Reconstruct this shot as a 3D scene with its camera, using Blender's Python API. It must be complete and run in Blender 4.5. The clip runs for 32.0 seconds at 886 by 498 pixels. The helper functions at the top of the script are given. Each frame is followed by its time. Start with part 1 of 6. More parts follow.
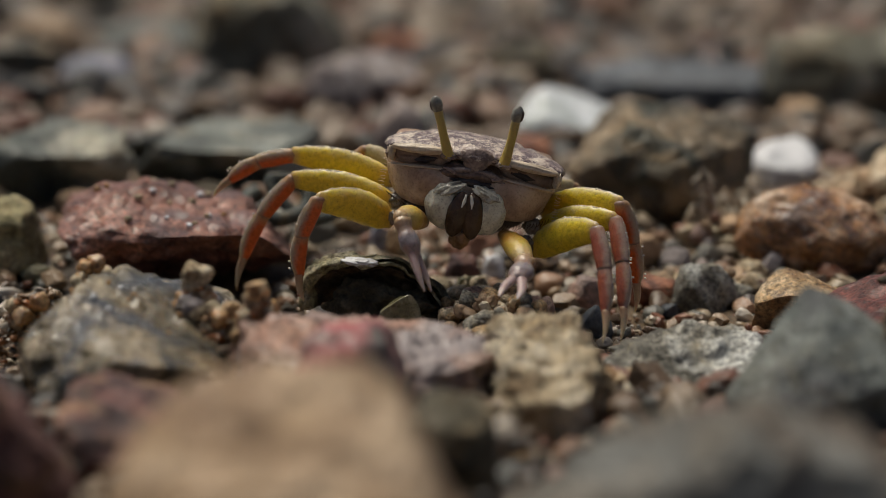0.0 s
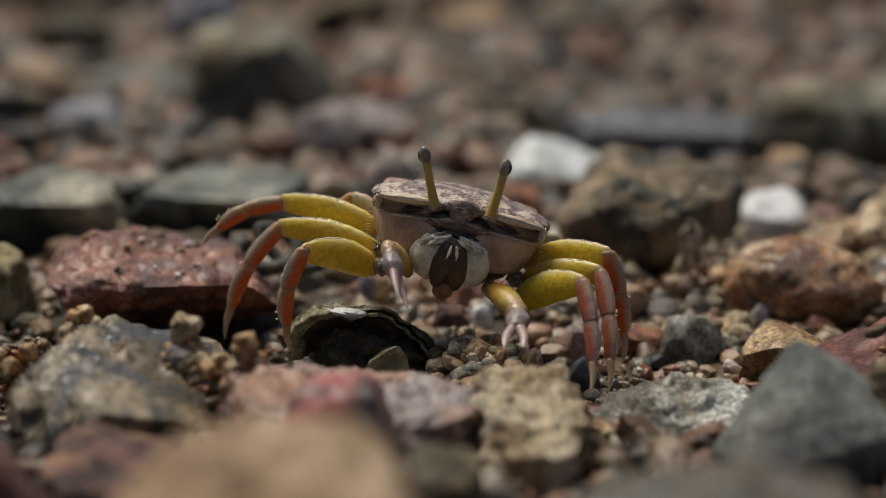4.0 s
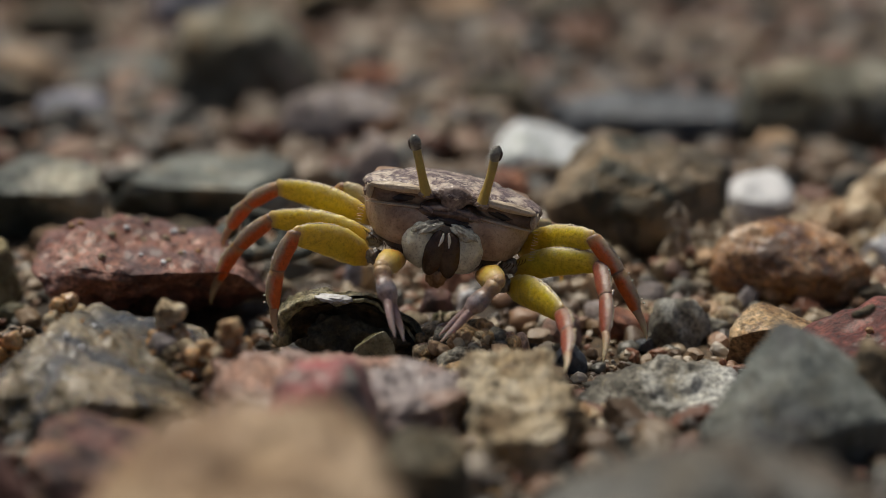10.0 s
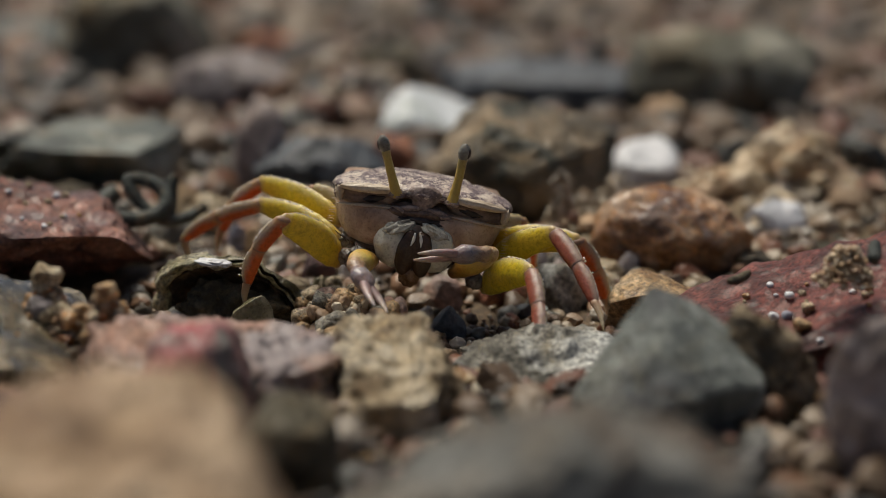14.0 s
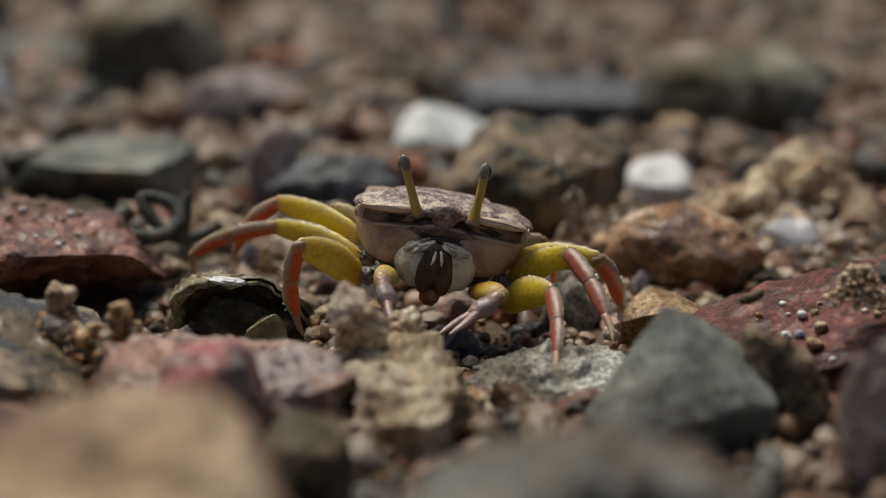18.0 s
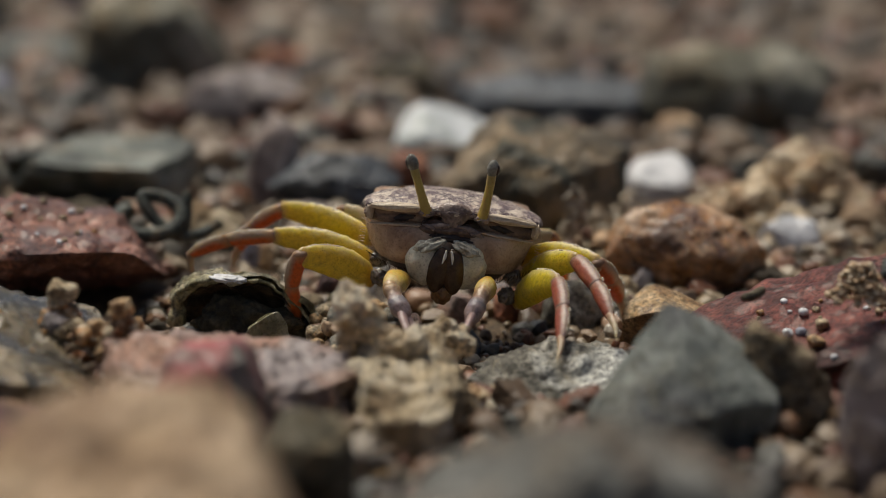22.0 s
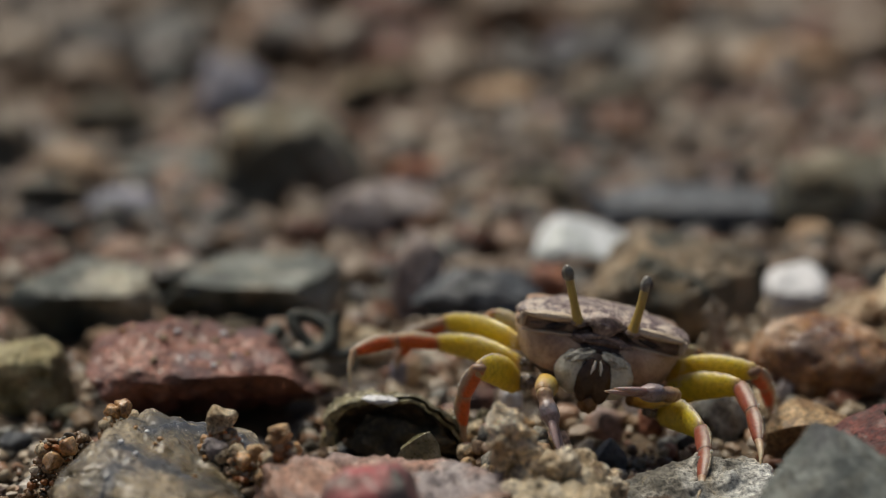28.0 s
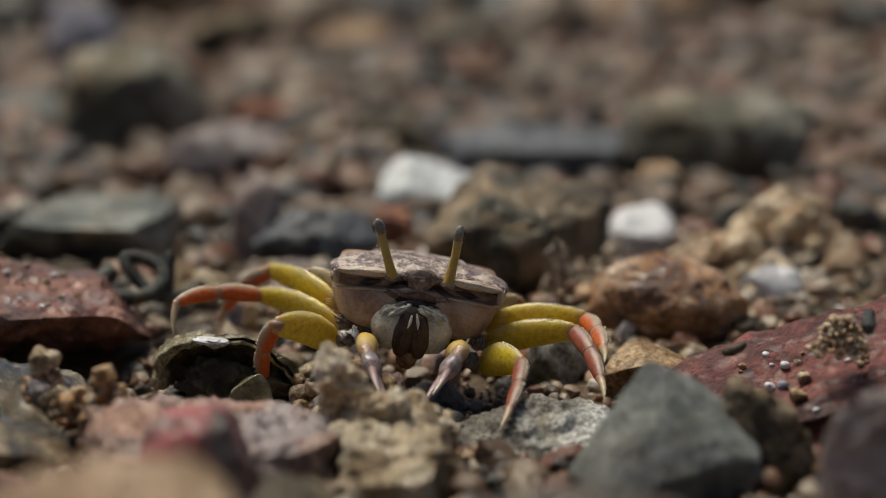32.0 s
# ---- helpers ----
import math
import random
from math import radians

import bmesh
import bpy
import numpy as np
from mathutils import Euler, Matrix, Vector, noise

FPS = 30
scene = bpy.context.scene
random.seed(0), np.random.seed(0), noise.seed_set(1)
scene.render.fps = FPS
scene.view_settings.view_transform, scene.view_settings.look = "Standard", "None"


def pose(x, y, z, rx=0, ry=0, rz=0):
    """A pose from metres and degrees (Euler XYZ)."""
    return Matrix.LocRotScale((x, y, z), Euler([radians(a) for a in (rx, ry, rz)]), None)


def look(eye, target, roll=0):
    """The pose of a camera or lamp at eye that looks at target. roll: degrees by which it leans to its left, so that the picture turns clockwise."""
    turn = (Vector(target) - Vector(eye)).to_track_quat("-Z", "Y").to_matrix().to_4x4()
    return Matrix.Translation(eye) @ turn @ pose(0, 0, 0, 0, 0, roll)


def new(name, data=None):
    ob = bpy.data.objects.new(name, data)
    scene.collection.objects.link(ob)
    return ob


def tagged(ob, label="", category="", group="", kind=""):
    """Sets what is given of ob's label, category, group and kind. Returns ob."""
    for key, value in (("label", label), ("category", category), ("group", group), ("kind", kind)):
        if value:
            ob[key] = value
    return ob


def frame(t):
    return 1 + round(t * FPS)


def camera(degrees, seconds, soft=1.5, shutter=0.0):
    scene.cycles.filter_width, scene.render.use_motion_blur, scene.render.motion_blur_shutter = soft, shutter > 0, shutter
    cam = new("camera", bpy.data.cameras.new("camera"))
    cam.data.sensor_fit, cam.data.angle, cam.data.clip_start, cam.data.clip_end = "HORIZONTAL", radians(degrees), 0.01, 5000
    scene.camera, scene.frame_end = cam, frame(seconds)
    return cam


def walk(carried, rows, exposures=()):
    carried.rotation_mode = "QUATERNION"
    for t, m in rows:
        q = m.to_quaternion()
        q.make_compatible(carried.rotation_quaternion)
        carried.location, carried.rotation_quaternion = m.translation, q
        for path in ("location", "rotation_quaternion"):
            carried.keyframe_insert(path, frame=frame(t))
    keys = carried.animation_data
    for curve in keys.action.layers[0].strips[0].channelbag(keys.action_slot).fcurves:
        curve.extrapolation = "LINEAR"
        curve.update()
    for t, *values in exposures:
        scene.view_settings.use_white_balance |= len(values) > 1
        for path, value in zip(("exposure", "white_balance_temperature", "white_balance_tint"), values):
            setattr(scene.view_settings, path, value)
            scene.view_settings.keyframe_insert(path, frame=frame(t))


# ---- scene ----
cam = camera(14.0, 32.0, soft=0.6)
PATH = [
    (0.00, pose(0.00000, -0.32279, 0.07461, 76.255, 0, -0.350) @ pose(0, 0, 0, 0, 0, 0.120)),
    (0.50, pose(-0.00003, -0.32264, 0.07493, 76.265, 0, -0.376) @ pose(0, 0, 0, 0, 0, 0.071)),
    (1.00, pose(0.00003, -0.32261, 0.07440, 76.327, 0, -0.457) @ pose(0, 0, 0, 0, 0, 0.283)),
    (1.50, pose(0.00054, -0.32246, 0.07466, 76.276, 0, -0.415) @ pose(0, 0, 0, 0, 0, 0.249)),
    (2.00, pose(0.00064, -0.32225, 0.07538, 76.570, 0, -0.690) @ pose(0, 0, 0, 0, 0, 0.115)),
    (2.50, pose(-0.00004, -0.32259, 0.07542, 76.569, 0, -0.556) @ pose(0, 0, 0, 0, 0, 0.450)),
    (3.00, pose(0.00012, -0.32309, 0.07560, 76.863, 0, -0.404) @ pose(0, 0, 0, 0, 0, 0.443)),
    (3.50, pose(-0.00002, -0.32313, 0.07609, 76.832, 0, -0.506) @ pose(0, 0, 0, 0, 0, 0.423)),
    (5.50, pose(0.00031, -0.32278, 0.07563, 76.775, 0, -0.543) @ pose(0, 0, 0, 0, 0, 0.340)),
    (6.00, pose(0.00077, -0.32288, 0.07551, 76.829, 0, -0.421) @ pose(0, 0, 0, 0, 0, 0.293)),
    (6.50, pose(0.00051, -0.32276, 0.07569, 76.574, 0, -0.485) @ pose(0, 0, 0, 0, 0, -0.022)),
    (7.00, pose(0.00059, -0.32289, 0.07518, 76.599, 0, -0.420) @ pose(0, 0, 0, 0, 0, 0.120)),
    (7.50, pose(0.00065, -0.32279, 0.07512, 76.580, 0, -0.420) @ pose(0, 0, 0, 0, 0, 0.151)),
    (8.00, pose(0.00053, -0.32268, 0.07519, 76.586, 0, -0.416) @ pose(0, 0, 0, 0, 0, 0.113)),
    (8.50, pose(0.00046, -0.32254, 0.07511, 76.554, 0, -0.502) @ pose(0, 0, 0, 0, 0, 0.171)),
    (9.00, pose(0.00059, -0.32268, 0.07514, 76.610, 0, -0.491) @ pose(0, 0, 0, 0, 0, 0.143)),
    (9.50, pose(0.00092, -0.32239, 0.07524, 76.728, 0, -0.595) @ pose(0, 0, 0, 0, 0, -0.091)),
    (10.00, pose(0.00104, -0.32246, 0.07532, 76.674, 0, -0.560) @ pose(0, 0, 0, 0, 0, -0.114)),
    (10.50, pose(0.00175, -0.32210, 0.07543, 76.659, 0, -0.556) @ pose(0, 0, 0, 0, 0, -0.249)),
    (11.00, pose(0.00322, -0.32183, 0.07598, 76.679, 0, -0.994) @ pose(0, 0, 0, 0, 0, -0.076)),
    (11.50, pose(0.00434, -0.32264, 0.07650, 76.571, 0, -1.277) @ pose(0, 0, 0, 0, 0, -0.049)),
    (12.00, pose(0.00536, -0.32323, 0.07654, 76.335, 0, -1.518) @ pose(0, 0, 0, 0, 0, -0.083)),
    (12.50, pose(0.00526, -0.32307, 0.07539, 75.969, 0, -1.628) @ pose(0, 0, 0, 0, 0, 0.151)),
    (13.00, pose(0.00515, -0.32319, 0.07528, 76.081, 0, -1.498) @ pose(0, 0, 0, 0, 0, 0.135)),
    (13.50, pose(0.00522, -0.32320, 0.07511, 76.171, 0, -1.526) @ pose(0, 0, 0, 0, 0, 0.145)),
    (14.00, pose(0.00513, -0.32319, 0.07530, 76.155, 0, -1.682) @ pose(0, 0, 0, 0, 0, 0.350)),
    (14.50, pose(0.00496, -0.32317, 0.07583, 76.132, 0, -1.583) @ pose(0, 0, 0, 0, 0, 0.165)),
    (16.50, pose(0.00487, -0.32350, 0.07573, 76.299, 0, -1.492) @ pose(0, 0, 0, 0, 0, 0.297)),
    (17.00, pose(0.00473, -0.32363, 0.07575, 76.352, 0, -1.477) @ pose(0, 0, 0, 0, 0, 0.240)),
    (17.50, pose(0.00483, -0.32351, 0.07571, 76.371, 0, -1.458) @ pose(0, 0, 0, 0, 0, 0.174)),
    (18.00, pose(0.00505, -0.32351, 0.07612, 76.305, 0, -1.481) @ pose(0, 0, 0, 0, 0, 0.337)),
    (18.50, pose(0.00516, -0.32330, 0.07579, 76.440, 0, -1.524) @ pose(0, 0, 0, 0, 0, 0.189)),
    (19.00, pose(0.00578, -0.32337, 0.07638, 76.575, 0, -1.549) @ pose(0, 0, 0, 0, 0, 0.010)),
    (19.50, pose(0.00591, -0.32315, 0.07671, 76.536, 0, -1.617) @ pose(0, 0, 0, 0, 0, 0.113)),
    (20.00, pose(0.00647, -0.32277, 0.07627, 76.663, 0, -1.690) @ pose(0, 0, 0, 0, 0, 0.033)),
    (20.50, pose(0.00643, -0.32231, 0.07620, 76.540, 0, -1.876) @ pose(0, 0, 0, 0, 0, 0.009)),
    (21.00, pose(0.00576, -0.32237, 0.07588, 76.427, 0, -1.870) @ pose(0, 0, 0, 0, 0, 0.157)),
    (21.50, pose(0.00551, -0.32315, 0.07503, 76.470, 0, -1.433) @ pose(0, 0, 0, 0, 0, 0.238)),
    (22.00, pose(0.00473, -0.32362, 0.07557, 76.381, 0, -1.525) @ pose(0, 0, 0, 0, 0, 0.350)),
    (22.50, pose(0.00432, -0.32395, 0.07536, 76.521, 0, -1.529) @ pose(0, 0, 0, 0, 0, 0.362)),
    (23.00, pose(0.00440, -0.32460, 0.07602, 76.444, 0, -1.265) @ pose(0, 0, 0, 0, 0, 0.364)),
    (23.50, pose(0.00371, -0.32505, 0.07563, 76.415, 0, -1.235) @ pose(0, 0, 0, 0, 0, 0.654)),
    (24.00, pose(0.00343, -0.32540, 0.07536, 76.462, 0, -1.086) @ pose(0, 0, 0, 0, 0, 0.611)),
    (24.50, pose(0.00370, -0.32508, 0.07578, 76.452, 0, -1.113) @ pose(0, 0, 0, 0, 0, 0.433)),
    (26.50, pose(0.00473, -0.32461, 0.07748, 76.807, 0, -1.324) @ pose(0, 0, 0, 0, 0, 0.251)),
    (27.00, pose(0.00412, -0.32501, 0.07831, 77.072, 0, -1.276) @ pose(0, 0, 0, 0, 0, 0.039)),
    (27.50, pose(0.00268, -0.32683, 0.07966, 77.166, 0, -0.730) @ pose(0, 0, 0, 0, 0, -0.464)),
    (28.00, pose(0.00115, -0.32907, 0.08120, 77.469, 0, 0.142) @ pose(0, 0, 0, 0, 0, -1.005)),
    (28.50, pose(0.00094, -0.32947, 0.08106, 77.196, 0, 0.526) @ pose(0, 0, 0, 0, 0, -1.126)),
    (29.00, pose(0.00431, -0.32721, 0.08017, 77.152, 0, -0.376) @ pose(0, 0, 0, 0, 0, -0.921)),
    (29.50, pose(0.00487, -0.32557, 0.07952, 77.069, 0, -1.099) @ pose(0, 0, 0, 0, 0, -1.055)),
    (30.00, pose(0.00562, -0.32534, 0.07889, 76.893, 0, -0.969) @ pose(0, 0, 0, 0, 0, -0.961)),
    (30.50, pose(0.00593, -0.32379, 0.07809, 76.567, 0, -1.351) @ pose(0, 0, 0, 0, 0, -0.644)),
    (31.00, pose(0.00696, -0.32341, 0.07759, 76.950, 0, -1.387) @ pose(0, 0, 0, 0, 0, -0.694)),
    (31.50, pose(0.00645, -0.32311, 0.07827, 76.810, 0, -1.624) @ pose(0, 0, 0, 0, 0, -0.602)),
    (32.00, pose(0.00615, -0.32360, 0.07835, 76.765, 0, -1.541) @ pose(0, 0, 0, 0, 0, -0.657)),
]
walk(cam, PATH)

MM = 0.001
cam.data.dof.use_dof = True
cam.data.dof.focus_distance = 0.283
cam.data.dof.aperture_fstop = 19.0

# soft daylight under a bright overcast sky
world = bpy.data.worlds.new("sky")
scene.world = world
world.use_nodes = True
wt = world.node_tree
sky = wt.nodes.new("ShaderNodeTexSky")
sky.sky_type = "NISHITA"
sky.sun_disc = False
sky.sun_elevation, sky.sun_rotation = radians(66), radians(-35)
sky.dust_density = 4.0
wt.links.new(sky.outputs[0], wt.nodes["Background"].inputs[0])
wt.nodes["Background"].inputs[1].default_value = 0.048
sun = new("sun", bpy.data.lights.new("sun", "SUN"))
sun.data.energy, sun.data.angle, sun.data.color = 3.4, radians(30), (1.0, 0.93, 0.80)
sun.matrix_world = look((-0.5, 0.72, 2.0), (0, 0, 0))
scene.view_settings.exposure = -0.02


def nodes_of(m):
    m.use_nodes = True
    return m.node_tree, m.node_tree.nodes["Principled BSDF"]


def ramp(nt, stops):
    r = nt.nodes.new("ShaderNodeValToRGB")
    while len(r.color_ramp.elements) < len(stops):
        r.color_ramp.elements.new(0.5)
    for e, (p, c) in zip(r.color_ramp.elements, stops):
        e.position, e.color = p, (*c, 1)
    return r


def noise_node(nt, scale, detail=6.0, rough=0.6, distort=0.0, coord="Object"):
    tc = nt.nodes.new("ShaderNodeTexCoord")
    n = nt.nodes.new("ShaderNodeTexNoise")
    n.inputs["Scale"].default_value = scale
    n.inputs["Detail"].default_value = detail
    n.inputs["Roughness"].default_value = rough
    n.inputs["Distortion"].default_value = distort
    nt.links.new(tc.outputs[coord], n.inputs["Vector"])
    return n


def mixed(nt, fac, a, b, mode="MIX", amount=None):
    x = nt.nodes.new("ShaderNodeMix")
    x.data_type, x.blend_type = "RGBA", mode
    if amount is None:
        nt.links.new(fac, x.inputs[0])
    else:
        x.inputs[0].default_value = amount
    for sock, v in ((x.inputs[6], a), (x.inputs[7], b)):
        if isinstance(v, tuple):
            sock.default_value = (*v, 1)
        else:
            nt.links.new(v, sock)
    return x.outputs[2]


def rock(name, dark, mid, light, patch=None, patch_at=0.62, scale=260.0, speck=0.5, rough=0.7, wet=0.0, relief=0.5, own=0.25, stain=(0.26, 0.17, 0.075)):
    """Mottled stone: broad tones, a second patch colour, fine mineral specks, pits and gloss."""
    m = bpy.data.materials.new(name)
    nt, b = nodes_of(m)
    broad = noise_node(nt, scale, 7, 0.62, 0.6)
    tone = ramp(nt, [(0.38, dark), (0.49, mid), (0.61, light)])
    nt.links.new(broad.outputs[0], tone.inputs[0])
    col = tone.outputs[0]
    if patch:
        pn = noise_node(nt, scale * 0.55, 5, 0.55, 1.2)
        pr = ramp(nt, [(patch_at - 0.05, (0, 0, 0)), (patch_at + 0.05, (1, 1, 1))])
        nt.links.new(pn.outputs[1], pr.inputs[0])
        col = mixed(nt, pr.outputs[0], col, patch)
    sn = noise_node(nt, scale * 1.3, 6, 0.68, 0.8)
    sr = ramp(nt, [(0.5, (0, 0, 0)), (0.72, (0.75, 0.75, 0.75))])
    nt.links.new(sn.outputs[0], sr.inputs[0])
    col = mixed(nt, sr.outputs[0], col, stain)
    pits = noise_node(nt, scale * 3.1, 4, 0.6, 0.5)
    qr = ramp(nt, [(0.30, (0.25, 0.22, 0.19)), (0.42, (1, 1, 1)), (0.62, (1, 1, 1)), (0.74, (1.35, 1.33, 1.28))])
    nt.links.new(pits.outputs[0], qr.inputs[0])
    col = mixed(nt, None, col, qr.outputs[0], "MULTIPLY", 0.8)
    fine = noise_node(nt, 2600, 5, 0.75)
    fr = ramp(nt, [(0.38, (0.08, 0.07, 0.06)), (0.48, (0.9, 0.9, 0.9)), (0.62, (1.9, 1.85, 1.75))])
    nt.links.new(fine.outputs[0], fr.inputs[0])
    col = mixed(nt, None, col, fr.outputs[0], "MULTIPLY", speck)
    info = nt.nodes.new("ShaderNodeObjectInfo")
    ir = ramp(nt, [(0.0, (1 - own, 1 - own, 1 - own)), (0.5, (1, 1, 1)), (1.0, (1 + own, 1 + own * 0.8, 1 + own * 0.6))])
    nt.links.new(info.outputs["Random"], ir.inputs[0])
    col = mixed(nt, None, col, ir.outputs[0], "MULTIPLY", 1.0)
    nt.links.new(col, b.inputs["Base Color"])
    gl = noise_node(nt, scale * 1.7, 4, 0.6)
    gr = ramp(nt, [(0.35, (rough - wet * 0.5,) * 3), (0.65, (min(1.0, rough + 0.15),) * 3)])
    nt.links.new(gl.outputs[0], gr.inputs[0])
    nt.links.new(gr.outputs[0], b.inputs["Roughness"])
    b.inputs["Specular IOR Level"].default_value = 0.4 + 0.4 * wet
    b.inputs["Coat Weight"].default_value = 0.45 * wet
    b.inputs["Coat Roughness"].default_value = 0.2
    bump1 = noise_node(nt, scale * 1.9, 7, 0.62)
    bp = nt.nodes.new("ShaderNodeBump")
    bp.inputs["Strength"].default_value = relief * 0.8
    bp.inputs["Distance"].default_value = 0.0008
    nt.links.new(bump1.outputs[0], bp.inputs["Height"])
    bp2 = nt.nodes.new("ShaderNodeBump")
    bp2.inputs["Strength"].default_value = relief
    bp2.inputs["Distance"].default_value = 0.00032
    nt.links.new(fine.outputs[0], bp2.inputs["Height"])
    nt.links.new(bp.outputs[0], bp2.inputs["Normal"])
    nt.links.new(bp2.outputs[0], b.inputs["Normal"])
    return m


